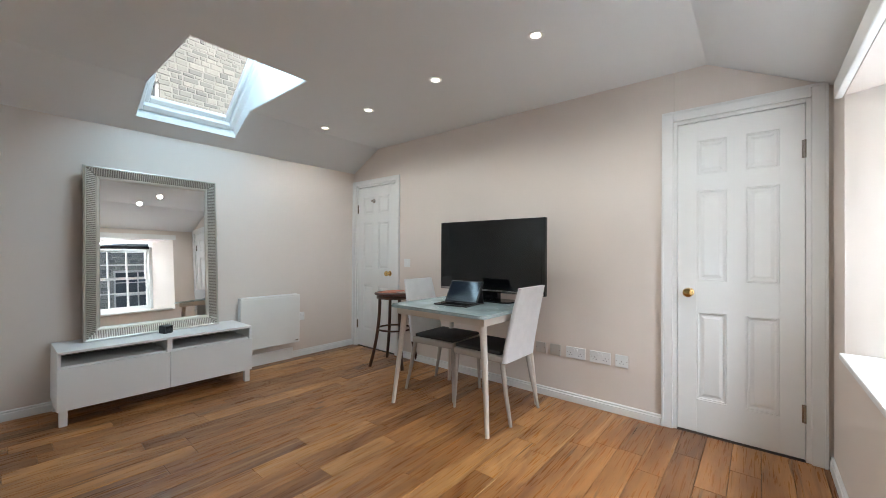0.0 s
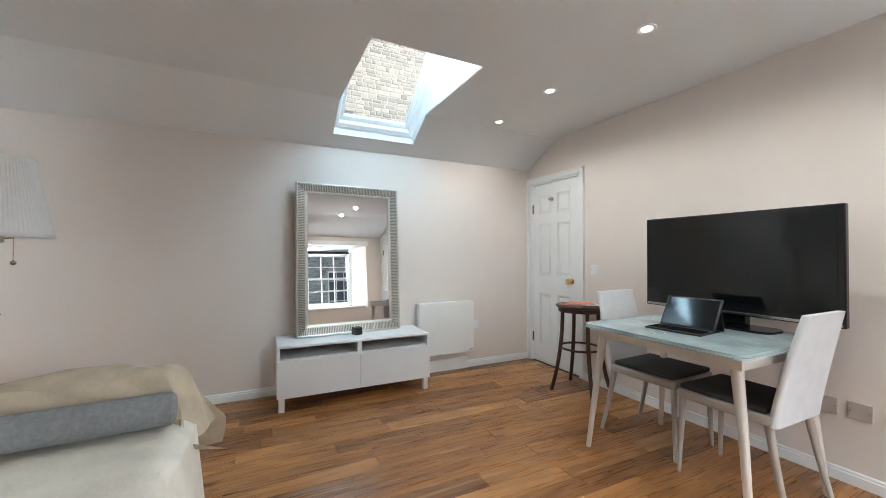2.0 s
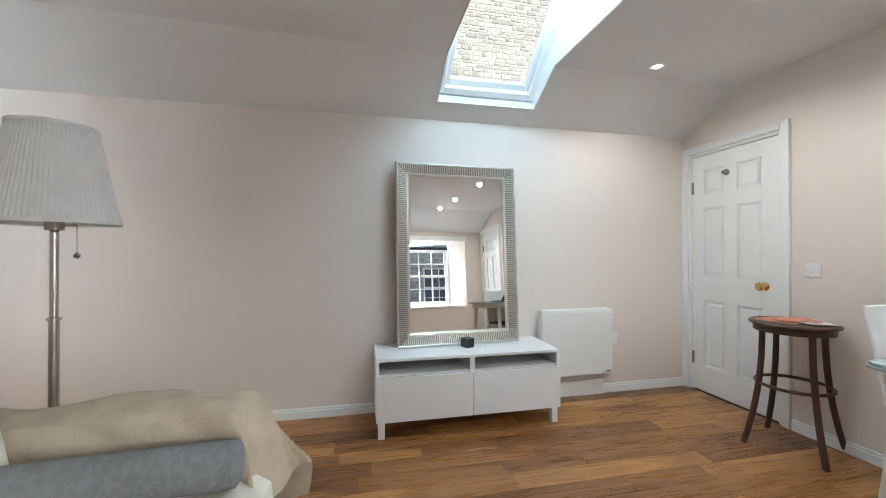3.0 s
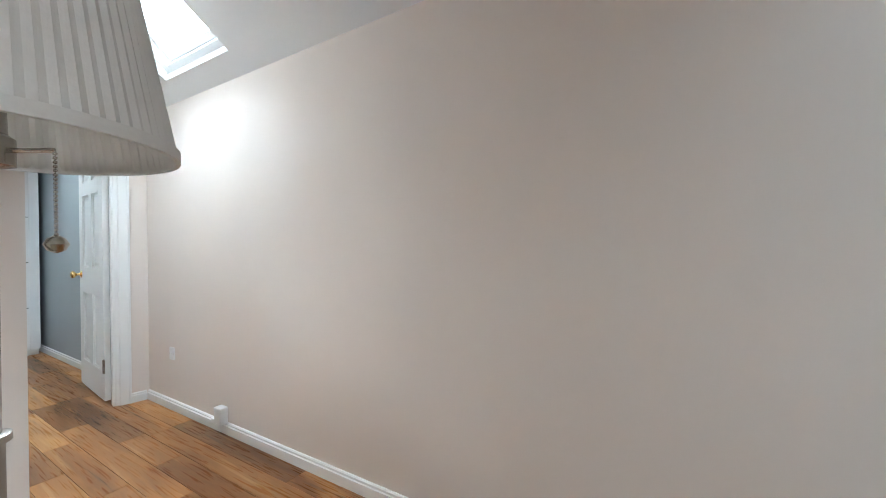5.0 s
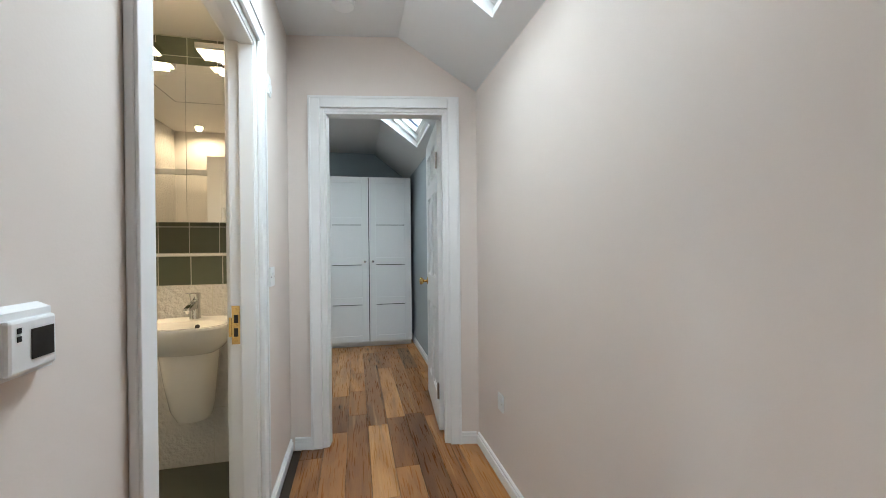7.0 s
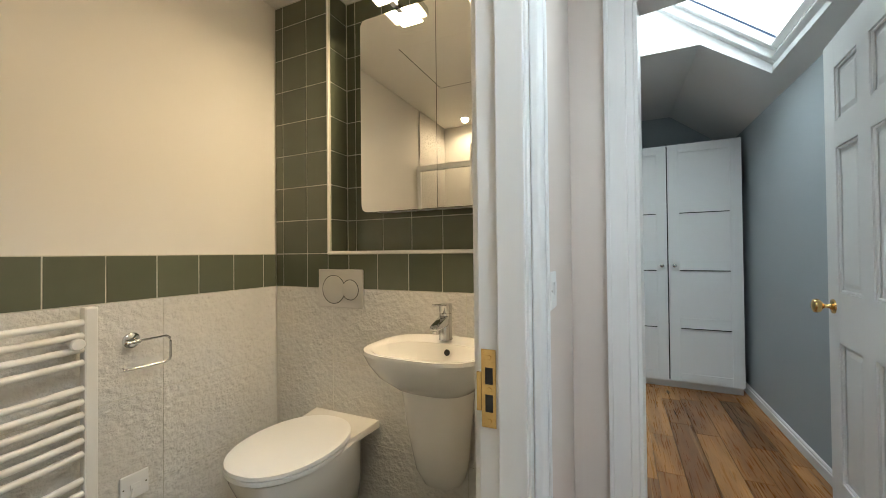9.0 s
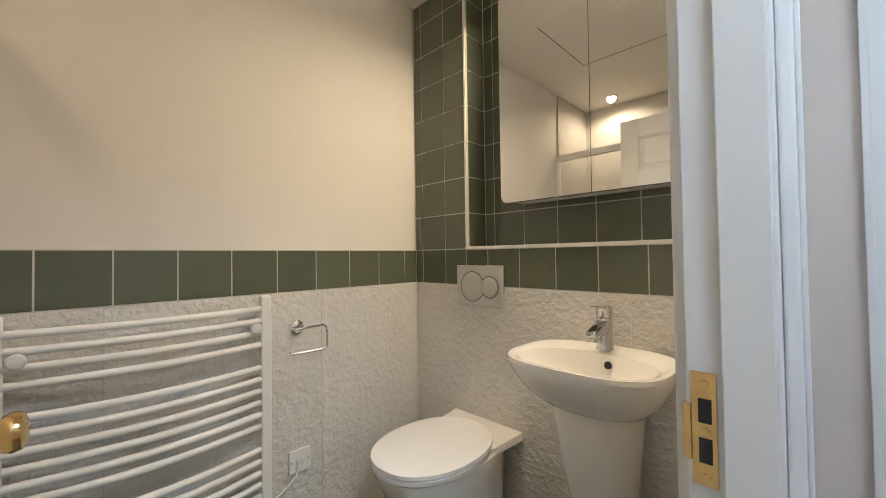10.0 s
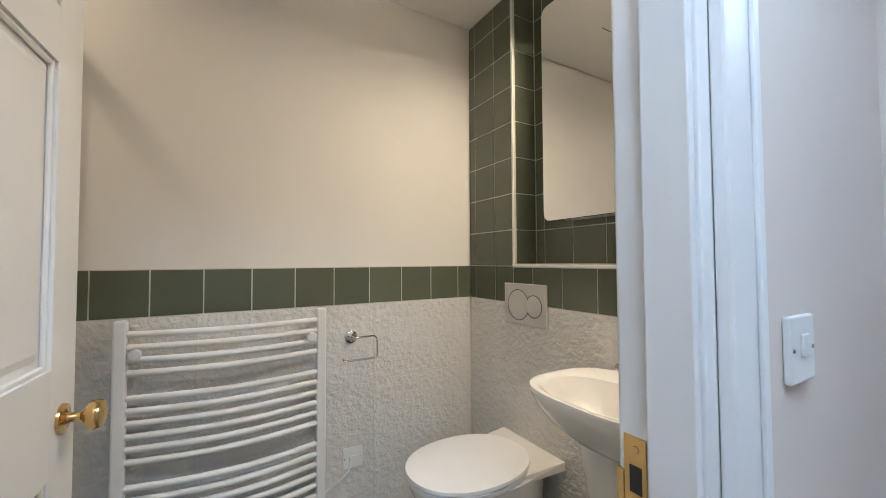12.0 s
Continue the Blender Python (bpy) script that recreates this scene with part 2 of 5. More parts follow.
DARKPANE = mat("dark_window_pane", (0.10, 0.12, 0.14), 0.08)

# ---- helpers for meshes ----


def part(name, bm, material, parent=None, label="", smooth=False):
    me = bpy.data.meshes.new(name)
    bmesh.ops.recalc_face_normals(bm, faces=bm.faces[:])
    bm.to_mesh(me)
    bm.free()
    me.materials.append(material)
    if smooth:
        me.polygons.foreach_set("use_smooth", [True] * len(me.polygons))
        me.set_sharp_from_angle(angle=radians(40))
    ob = new(name, me)
    ob.parent = parent
    if label:
        ob["label"] = label
    return ob


def thing(name, at, label, category, group=""):
    ob = new(name)
    ob.empty_display_size = 0.1
    ob.matrix_world = at
    return tagged(ob, label, category, group)


def cuboid(x0, x1, y0, y1, z0, z1, bevel=0.0, seg=2, bm=None):
    own = bm is None
    b = bmesh.new() if own or bevel else bm
    bmesh.ops.create_cube(b, size=1, matrix=Matrix.Translation(((x0 + x1) / 2, (y0 + y1) / 2, (z0 + z1) / 2)) @ Matrix.Diagonal((abs(x1 - x0), abs(y1 - y0), abs(z1 - z0), 1)))
    if bevel:
        bmesh.ops.bevel(b, geom=b.edges[:], offset=bevel, segments=seg, affect="EDGES", profile=0.5)
        if not own:
            merge(bm, b)
            return bm
    return b


def merge(into, other):
    me = bpy.data.meshes.new("tmp")
    other.to_mesh(me)
    other.free()
    into.from_mesh(me)
    bpy.data.meshes.remove(me)
    return into


def lathe(profile, n=32, bm=None, m=None, closed=True):
    """Turn a profile of (radius, z) round the z axis."""
    bm = bm or bmesh.new()
    m = m or Matrix()
    rings = []
    for r, z in profile:
        rings.append([bm.verts.new(m @ Vector((r * math.cos(2 * math.pi * i / n), r * math.sin(2 * math.pi * i / n), z))) for i in range(n)])
    for a, b in zip(rings, rings[1:]):
        for i in range(n):
            bm.faces.new((a[i], a[(i + 1) % n], b[(i + 1) % n], b[i]))
    if closed:
        bm.faces.new(rings[0])
        bm.faces.new(rings[-1])
    return bm


def tube(points, radii, n=12, bm=None, squash=1.0):
    """A rounded bar along points."""
    bm = bm or bmesh.new()
    pts = [Vector(p) for p in points]
    if not isinstance(radii, (list, tuple)):
        radii = [radii] * len(pts)
    rings = []
    up = Vector((0, 0, 1))
    for i, p in enumerate(pts):
        d = (pts[min(i + 1, len(pts) - 1)] - pts[max(i - 1, 0)]).normalized()
        ref = up if abs(d.dot(up)) < 0.95 else Vector((1, 0, 0))
        u = d.cross(ref).normalized()
        v = u.cross(d).normalized()
        rings.append([bm.verts.new(p + radii[i] * (u * math.cos(2 * math.pi * k / n) + v * squash * math.sin(2 * math.pi * k / n))) for k in range(n)])
    for a, b in zip(rings, rings[1:]):
        for i in range(n):
            bm.faces.new((a[i], a[(i + 1) % n], b[(i + 1) % n], b[i]))
    bm.faces.new(rings[0])
    bm.faces.new(rings[-1])
    return bm


def prism(loop, z0, z1, bm=None, m=None):
    """A flat outline of (x, y) drawn up from z0 to z1."""
    bm = bm or bmesh.new()
    m = m or Matrix()
    a = [bm.verts.new(m @ Vector((x, y, z0))) for x, y in loop]
    b = [bm.verts.new(m @ Vector((x, y, z1))) for x, y in loop]
    n = len(loop)
    for i in range(n):
        bm.faces.new((a[i], a[(i + 1) % n], b[(i + 1) % n], b[i]))
    bm.faces.new(a)
    bm.faces.new(b)
    return bm


def rounded(x0, x1, y0, y1, r, n=6):
    out = []
    for cx, cy, a0 in ((x1 - r, y1 - r, 0), (x0 + r, y1 - r, 90), (x0 + r, y0 + r, 180), (x1 - r, y0 + r, 270)):
        out += [(cx + r * math.cos(radians(a0 + 90 * k / n)), cy + r * math.sin(radians(a0 + 90 * k / n))) for k in range(n + 1)]
    return out


def hexa(bottom, top, bm=None):
    """A solid between two four-sided outlines of 3D points."""
    bm = bm or bmesh.new()
    a, b = [bm.verts.new(p) for p in bottom], [bm.verts.new(p) for p in top]
    for i in range(4):
        bm.faces.new((a[i], a[(i + 1) % 4], b[(i + 1) % 4], b[i]))
    bm.faces.new(a)
    bm.faces.new(b)
    return bm


def struct(name, bm, material, label, category, smooth=False):
    return tagged(part(name, bm, material, None, "", smooth), label, category, "", "structure")

# ---- the structure ----
EAVE, KNEE, SOUTH, WEST = 2.09, -0.45, -4.135, -3.95
HALL = -1.085
RIDGE_S = -3.58
ROOF = lambda y: 2.20 - 0.82 * y
EPOSE = pose(-6.37, 0, 0, 0, 0, -100)
SKY1 = (-2.165, -1.437, -0.14, -1.37)
SKY2 = (-5.787, -5.08, -0.11, -1.0)
SKY3 = (-7.95, -7.25, -0.10, -1.25)

struct("subfloor", cuboid(-9.6, 0.15, SOUTH - 0.05, 0.1, -0.2, -0.012), SUBFLOOR, "dark subfloor beneath the planks", "floor")
struct("wall_north", cuboid(-9.6, 0.3, 0, 0.3, -0.2, EAVE), PINK, "pale pinkish painted plaster wall with low eaves", "wall")
struct("wall_north_bedroom", cuboid(-9.3, -6.53, -0.008, -0.0005, 0.0, EAVE), BEDWALL, "grey-blue painted bedroom wall", "wall")

# TV wall with its two door openings
D1, D2 = (-0.765, -0.055, 1.93), (-4.05, -3.405, 2.0)
bm = cuboid(0, 0.25, -3.405 + 0.001, -0.765, -0.2, 2.6)
cuboid(0, 0.25, -0.055, 0.3, -0.2, 2.6, bm=bm)
cuboid(0, 0.25, -0.765, -0.055, 1.93, 2.6, bm=bm)
cuboid(0, 0.25, -4.05, -3.405, 2.0, 2.6, bm=bm)
cuboid(0, 0.25, -4.6, -4.05, -0.2, 2.6, bm=bm)
struct("wall_east", bm, PINK, "pale pinkish painted plaster wall with two doors", "wall")

# window wall with a splayed recess
bm = bmesh.new()
WX0, WX1, WZ0, WZ1 = -1.46, -0.52, 0.72, 1.80
RX0, RX1, RZ0, RZ1 = -1.66, -0.33, 0.66, 1.88
cuboid(RX1, 0.0, -4.62, SOUTH, -0.2, 2.3, bm=bm)
cuboid(WEST - 0.2, RX0, -4.62, SOUTH, -0.2, 2.3, bm=bm)
cuboid(RX0, RX1, -4.62, SOUTH, -0.2, RZ0, bm=bm)
cuboid(RX0, RX1, -4.62, SOUTH, RZ1, 2.3, bm=bm)
for a, b in ((RX1, WX1), (RX0, WX0)):
    hexa([(a, SOUTH - 0.002, RZ0), (b, -4.5, RZ0), (b, -4.62, RZ0), (a, -4.62, RZ0)], [(a, SOUTH - 0.002, RZ1), (b, -4.5, RZ1), (b, -4.62, RZ1), (a, -4.62, RZ1)], bm)
struct("wall_south", bm, PINK, "pale pinkish wall with a splayed window recess", "wall")
struct("wall_west", cuboid(WEST - 0.1, WEST, SOUTH - 0.4, HALL - 0.1, -0.2, 2.6), PINK, "pale pinkish partition wall behind the sofa", "wall")

# hall and bathroom partition with its doorway
BX0, BX1, BZ = -5.862, -5.03, 2.0
bm = cuboid(BX1, WEST, HALL - 0.1, HALL, -0.2, 2.6)
cuboid(-6.56, BX0, HALL - 0.1, HALL, -0.2, 2.6, bm=bm)
cuboid(BX0, BX1, HALL - 0.1, HALL, BZ, 2.6, bm=bm)
struct("wall_hall", bm, PINK, "pale pinkish hall wall with the bathroom doorway", "wall")

# end wall of the hall, a little askew
EU0, EU1, EZ = 0.17, 0.915, 1.985
bm = cuboid(-0.05, EU0, -0.12, 0, -0.2, 2.7)
cuboid(EU1, 1.12, -0.12, 0, -0.2, 2.7, bm=bm)
cuboid(EU0, EU1, -0.12, 0, EZ, 2.7, bm=bm)
struct("wall_hall_end", bm, PINK, "pale pinkish end wall with the bedroom doorway", "wall").matrix_world = EPOSE
struct("wall_bedroom_west", cuboid(-9.6, -9.42, -2.6, 0, -0.2, 2.7), BEDWALL, "grey-blue painted bedroom wall", "wall")
struct("wall_bedroom_south", cuboid(-9.6, -6.7, -2.7, -2.5, -0.2, 2.7), BEDWALL, "grey-blue painted bedroom wall", "wall")
struct("wall_bedroom_east", cuboid(-6.80, -6.72, -2.6, -1.12, -0.2, 2.7), BEDWALL, "grey-blue painted bedroom partition", "wall")


def ceiling_grid(name, x0, x1, y_end, holes, material, label):
    bm = bmesh.new()

    def z(x, y):
        return ceil_z(x) if y <= KNEE else EAVE + (ceil_z(x) - EAVE) * (y / KNEE)

    xs = sorted({x0, x1, *[v for h in holes for v in h[:2]]})
    ys = sorted({0.0, y_end, KNEE, *[v for h in holes for v in h[2:]]}, reverse=True)
    for i in range(len(xs) - 1):
        for j in range(len(ys) - 1):
            cx, cy = (xs[i] + xs[i + 1]) / 2, (ys[j] + ys[j + 1]) / 2
            if any(h[0] < cx < h[1] and h[3] < cy < h[2] for h in holes):
                continue
            q = [(xs[i], ys[j]), (xs[i + 1], ys[j]), (xs[i + 1], ys[j + 1]), (xs[i], ys[j + 1])]
            hexa([(a, b, z(a, b)) for a, b in q], [(a, b, z(a, b) + 0.04) for a, b in q], bm)
    bmesh.ops.remove_doubles(bm, verts=bm.verts[:], dist=0.0005)
    return bm


bm = ceiling_grid("ceiling", -6.60, 0.0, RIDGE_S, [SKY1, SKY2], CEIL, "")
q = [(0.0, RIDGE_S), (WEST - 0.05, RIDGE_S), (WEST - 0.05, SOUTH - 0.02), (0.0, SOUTH - 0.02)]
zs = [ceil_z(0), ceil_z(WEST), 2.03, 2.03]
hexa([(x, y, zz) for (x, y), zz in zip(q, zs)], [(x, y, zz + 0.04) for (x, y), zz in zip(q, zs)], bm)
struct("ceiling", bm, CEIL, "white coomb ceiling with sloping sides and skylight shafts", "ceiling")
struct("ceiling_bedroom", ceiling_grid("", -9.45, -6.605, -2.6, [SKY3], CEIL, ""), CEIL, "pale sloping bedroom ceiling with a skylight shaft", "ceiling")


def skylight(name, hole, at_x):
    """Plastered shaft, window frame and pane in the slope of the roof."""
    x0, x1, y0, y1 = hole
    cz = ceil_z((x0 + x1) / 2)
    zb = EAVE + (cz - EAVE) * (y0 / KNEE)
    t = thing(name, Matrix(), "white-framed roof window at the top of a plastered shaft", "skylight")
    t["kind"] = "structure"
    yb, yt = y0 + 0.05, y1 + 0.02
    for xa, xb in ((x0 + 0.0005, x0 + 0.006), (x1 - 0.006, x1 - 0.0005)):
        bm = bmesh.new()
        side = [(y0, zb), (KNEE, cz), (y1, cz), (yt, ROOF(yt)), (yb, ROOF(yb))]
        a, b = [bm.verts.new((xa, y, z)) for y, z in side], [bm.verts.new((xb, y, z)) for y, z in side]
        for i in range(5):
            bm.faces.new((a[i], a[(i + 1) % 5], b[(i + 1) % 5], b[i]))
        bm.faces.new(a)
        bm.faces.new(b)
        part("shaft_side", bm, CEIL, t)
    part("shaft_foot", hexa([(x0, y0 - 0.0005, zb), (x1, y0 - 0.0005, zb), (x1, y0 - 0.006, zb), (x0, y0 - 0.006, zb)], [(x0, yb, ROOF(yb)), (x1, yb, ROOF(yb)), (x1, yb + 0.03, ROOF(yb)), (x0, yb + 0.03, ROOF(yb))]), CEIL, t)
    part("shaft_head", hexa([(x0, y1 + 0.0005, cz), (x1, y1 + 0.0005, cz), (x1, y1 + 0.006, cz), (x0, y1 + 0.006, cz)], [(x0, yt, ROOF(yt)), (x1, yt, ROOF(yt)), (x1, yt - 0.03, ROOF(yt)), (x0, yt - 0.03, ROOF(yt))]), CEIL, t)
    slope = math.degrees(math.atan(0.82))
    m = Matrix.Translation((0, yb, ROOF(yb))) @ Matrix.Rotation(radians(180 - slope), 4, "X")
    # in the roof plane: local y runs up the slope
    ln = (yb - yt) / math.cos(radians(slope))
    fr = 0.05

    def bar(nm, xa, xb, va, vb, za, zb2, material=WHITE, bev=0.006):
        o = part(nm, cuboid(xa, xb, va, vb, za, zb2, bev), material, t)
        o.matrix_world = m
        return o

    bar("frame_bar", x0, x0 + fr, 0, ln, -0.02, 0.05)
    bar("frame_bar", x1 - fr, x1, 0, ln, -0.02, 0.05)
    bar("frame_bar", x0 + fr, x1 - fr, 0, fr, -0.02, 0.05)
    bar("frame_bar", x0 + fr, x1 - fr, ln - fr, ln, -0.02, 0.05)
    s = fr + 0.002
    bar("sash_bar", x0 + s, x0 + s + 0.035, s, ln - s, -0.035, 0.01)
    bar("sash_bar", x1 - s - 0.035, x1 - s, s, ln - s, -0.035, 0.01)
    bar("sash_bar", x0 + s + 0.035, x1 - s - 0.035, s, s + 0.045, -0.035, 0.01)
    bar("sash_bar", x0 + s + 0.035, x1 - s - 0.035, ln - s - 0.045, ln - s, -0.035, 0.01)
    p = bar("pane", x0 + s + 0.03, x1 - s - 0.03, s + 0.04, ln - s - 0.04, -0.016, -0.010, GLASS, 0)
    p.visible_shadow = False
    return t


skylight("skylight", SKY1, 0)
skylight("skylight", SKY2, 0)
skylight("skylight", SKY3, 0)

# unseen roof added over the rest, so that no light leaks in
for xa, xb in ((-9.7, SKY3[0] - 0.03), (SKY3[1] + 0.03, SKY2[0] - 0.03), (SKY2[1] + 0.03, SKY1[0] - 0.03), (SKY1[1] + 0.03, 0.4)):
    struct("roof", hexa([(xa, 0.35, ROOF(0.35)), (xb, 0.35, ROOF(0.35)), (xb, -2.2, ROOF(-2.2)), (xa, -2.2, ROOF(-2.2))], [(xa, 0.35, ROOF(0.35) + 0.06), (xb, 0.35, ROOF(0.35) + 0.06), (xb, -2.2, ROOF(-2.2) + 0.06), (xa, -2.2, ROOF(-2.2) + 0.06)]), SLATE, "unseen slate roof slope that keeps light out", "roof")
struct("unseen_roof_south", hexa([(-9.7, -2.2, ROOF(-2.2)), (0.4, -2.2, ROOF(-2.2)), (0.4, -4.8, 2.1), (-9.7, -4.8, 2.1)], [(-9.7, -2.2, ROOF(-2.2) + 0.06), (0.4, -2.2, ROOF(-2.2) + 0.06), (0.4, -4.8, 2.16), (-9.7, -4.8, 2.16)]), SLATE, "unseen slate roof slope that keeps light out", "roof")


def skirting(a, b, side=1, name="baseboard", h=0.068):
    """A moulded skirting board from a to b on the floor, proud to the left of that line."""
    a, b = Vector((*a, 0)), Vector((*b, 0))
    d = b - a
    m = Matrix.Translation(a) @ Matrix.Rotation(math.atan2(d.y, d.x), 4, "Z")
    prof = [(0, 0), (0.016, 0), (0.016, h * 0.72), (0.010, h * 0.76), (0.011, h * 0.92), (0.006, h), (0, h)]
    bm = bmesh.new()
    r = []
    for x in (0, d.length):
        r.append([bm.verts.new((x, side * (y + 0.0005), z)) for y, z in prof])
    for i in range(len(prof)):
        j = (i + 1) % len(prof)
        bm.faces.new((r[0][i], r[0][j], r[1][j], r[1][i]))
    bm.faces.new(r[0])
    bm.faces.new(r[1])
    ob = struct(name, bm, WHITE, "white-painted moulded skirting board", "skirting board")
    ob.matrix_world = m
    return ob


skirting((-6.36, 0), (0, 0), -1)
skirting((0, -3.332), (0, -0.826), 1)
skirting((0, SOUTH), (WEST, SOUTH), -1)
skirting((WEST, SOUTH + 0.01), (WEST, HALL - 0.1), -1)
skirting((-4.93, HALL), (WEST, HALL), 1)
skirting((-6.54, HALL), (-5.915, HALL), 1)
skirting((-9.3, -0.008), (-6.6, -0.008), -1)
u = Vector((math.cos(radians(-100)), math.sin(radians(-100))))
e = Vector((-6.37, 0))
skirting(tuple(e + u * 0.016), tuple(e + u * 0.108), 1)
skirting(tuple(e + u * 0.982), tuple(e + u * 1.075), 1)


def architrave(name, m, u0, u1, top, width=0.065, both=False, depth=0.12, stop=0.0):
    """Moulded casing and lining round an opening from u0 to u1; the face looks along local +y."""
    t = thing(name, m, "white-painted moulded door casing", "door frame")
    t["kind"] = "structure"
    for ya, yb, s in ((0.0008, 0.018, 1),) + (((-depth - 0.018, -depth - 0.0008, -1),) if both else ()):
        yo = yb if s > 0 else ya
        yi = ya if s > 0 else yb
        for a, b in ((u0 - width, u0), (u1, u1 + width)):
            bm = cuboid(a, b, min(yi, yo), max(yi, yo), 0, top + width, 0.004)
            edge = a if a < u0 - 0.001 and b <= u0 + 0.001 else b
            k = 1 if edge == a else -1
            cuboid(min(edge, edge + k * 0.014), max(edge, edge + k * 0.014), min(yo, yo + s * 0.006), max(yo, yo + s * 0.006), 0.0, top + width, 0.002, bm=bm)
            part("casing_side", bm, WHITE, t)
        bm = cuboid(u0 + 0.0005, u1 - 0.0005, min(yi, yo), max(yi, yo), top, top + width, 0.004)
        cuboid(u0 - width, u1 + width, min(yo, yo + s * 0.006), max(yo, yo + s * 0.006), top + width - 0.014, top + width, 0.002, bm=bm)
        part("casing_head", bm, WHITE, t)
    part("lining_side", cuboid(u0 - 0.003, u0 + 0.022, -depth, 0.0006, 0, top, 0.002), WHITE, t)
    part("lining_side", cuboid(u1 - 0.022, u1 + 0.003, -depth, 0.0006, 0, top, 0.002), WHITE, t)
    part("lining_head", cuboid(u0 + 0.022, u1 - 0.022, -depth, 0.0006, top - 0.022, top + 0.003, 0.002), WHITE, t)
    if stop:
        for a, b in ((u0 + 0.0222, u0 + 0.034), (u1 - 0.034, u1 - 0.0222)):
            part("door_stop", cuboid(a, b, -stop, -0.004, 0, top - 0.0345, 0.002), WHITE, t)
        part("door_stop", cuboid(u0 + 0.0222, u1 - 0.0222, -stop, -0.004, top - 0.034, top - 0.0222, 0.002), WHITE, t)
    return t


def knob(parent, x, z, face, s, material=BRASS):
    """A turned door knob on a rose; s is the side it stands out to."""
    m = Matrix.Translation((x, face, z)) @ Matrix.Rotation(radians(-90 * s), 4, "X")
    k = part("knob", lathe([(0.006, 0.0), (0.029, 0.001), (0.028, 0.006), (0.012, 0.010), (0.009, 0.014), (0.009, 0.030), (0.013, 0.034), (0.025, 0.042), (0.029, 0.052), (0.026, 0.062), (0.014, 0.067), (0.003, 0.068)], 28, m=m), material, parent, "polished brass door knob", True)
    return k


def panel_door(name, m, w, h, label, knob_x, sides=(1,), hinge_x=None, hinge_side=1, knob_z=0.88):
    """Six-panel leaf: x across from 0 to w, thickness from y = 0 back to -0.036."""
    t = thing(name, m, label, "door")
    t["kind"] = "structure"
    th = 0.036
    sw = 0.105
    mid = w / 2
    rails = [(0, 0.21), (0.765, 0.965), (1.54, 1.645), (1.86, h)]
    rails = [(a * h / 1.98, min(b * h / 1.98, h)) for a, b in rails[:3]] + [(1.86 * h / 1.98, h)]
    bm = cuboid(0, sw, -th, 0, 0, h, 0.002)
    cuboid(w - sw, w, -th, 0, 0, h, 0.002, bm=bm)
    for a, b in rails:
        cuboid(sw, w - sw, -th, 0, a, b, 0.0, bm=bm)
    for (a, b), (c, d) in zip(rails, rails[1:]):
        cuboid(mid - 0.045, mid + 0.045, -th, 0, b, c, 0.0, bm=bm)
    part("stiles_and_rails", bm, WHITE, t)
    for (a, b), (c, d) in zip(rails, rails[1:]):
        for x0, x1 in ((sw, mid - 0.045), (mid + 0.045, w - sw)):
            bm = cuboid(x0, x1, -th + 0.014, -0.014, b, c)
            for s, yf in ((1, -0.014), (-1, -th + 0.014)):
                i = 0.022
                # raised field
                hexa([(x0 + i, yf, b + i), (x1 - i, yf, b + i), (x1 - i, yf, c - i), (x0 + i, yf, c - i)], [(x0 + i + 0.016, yf + s * 0.007, b + i + 0.016), (x1 - i - 0.016, yf + s * 0.007, b + i + 0.016), (x1 - i - 0.016, yf + s * 0.007, c - i - 0.016), (x0 + i + 0.016, yf + s * 0.007, c - i - 0.016)], bm)
                # bolection bead round the panel
                for bx0, bx1, bz0, bz1 in ((x0, x0 + 0.011, b, c), (x1 - 0.011, x1, b, c), (x0 + 0.011, x1 - 0.011, b, b + 0.011), (x0 + 0.011, x1 - 0.011, c - 0.011, c)):
                    cuboid(bx0, bx1, min(yf, yf + s * 0.009), max(yf, yf + s * 0.009), bz0, bz1, 0.003, 1, bm=bm)
            part("panel", bm, WHITE, t)
    for s in sides:
        knob(t, knob_x, knob_z, 0 if s > 0 else -th, s)
    if hinge_x is not None:
        for z in (0.25, h - 0.25):
            bm = cuboid(hinge_x - 0.014, hinge_x + 0.014, -0.002 if hinge_side > 0 else -th - 0.002, 0.003 if hinge_side > 0 else -th + 0.002, z - 0.05, z + 0.05, 0.001, 1)
            tube([(hinge_x, 0.004 if hinge_side > 0 else -th - 0.004, z - 0.05), (hinge_x, 0.004 if hinge_side > 0 else -th - 0.004, z + 0.05)], 0.006, 10, bm)
            part("hinge", bm, STEEL, t, "steel butt hinge")
    return t


# doors of the TV wall: the face looks into the room
WALLE = pose(0, 0, 0, 0, 0, 90)
architrave("door_frame_1", WALLE, -0.765, -0.055, 1.925, 0.055, depth=0.2)
panel_door("door_1", WALLE @ Matrix.Translation((-0.741, -0.006, 0.012)), 0.662, 1.885, "closed white six-panel door with brass knob", 0.085, (1,), 0.662, 1)
architrave("door_frame_2", WALLE, -4.05, -3.40, 1.998, 0.065, depth=0.2)
panel_door("door_2", WALLE @ Matrix.Translation((-4.026, -0.006, 0.012)), 0.602, 1.96, "closed white six-panel cupboard door with brass knob", 0.54, (1,), 0.0, 1)

# bedroom doorway and its open door
architrave("door_frame_3", EPOSE, EU0, EU1, EZ, 0.065, True, 0.12, 0.075)
panel_door("door_3", pose(-6.545, -0.205, 0.012, 0, 0, 175), 0.69, 1.95, "white six-panel door standing open into the bedroom", 0.63, (1, -1), 0.0, 1, 0.89)

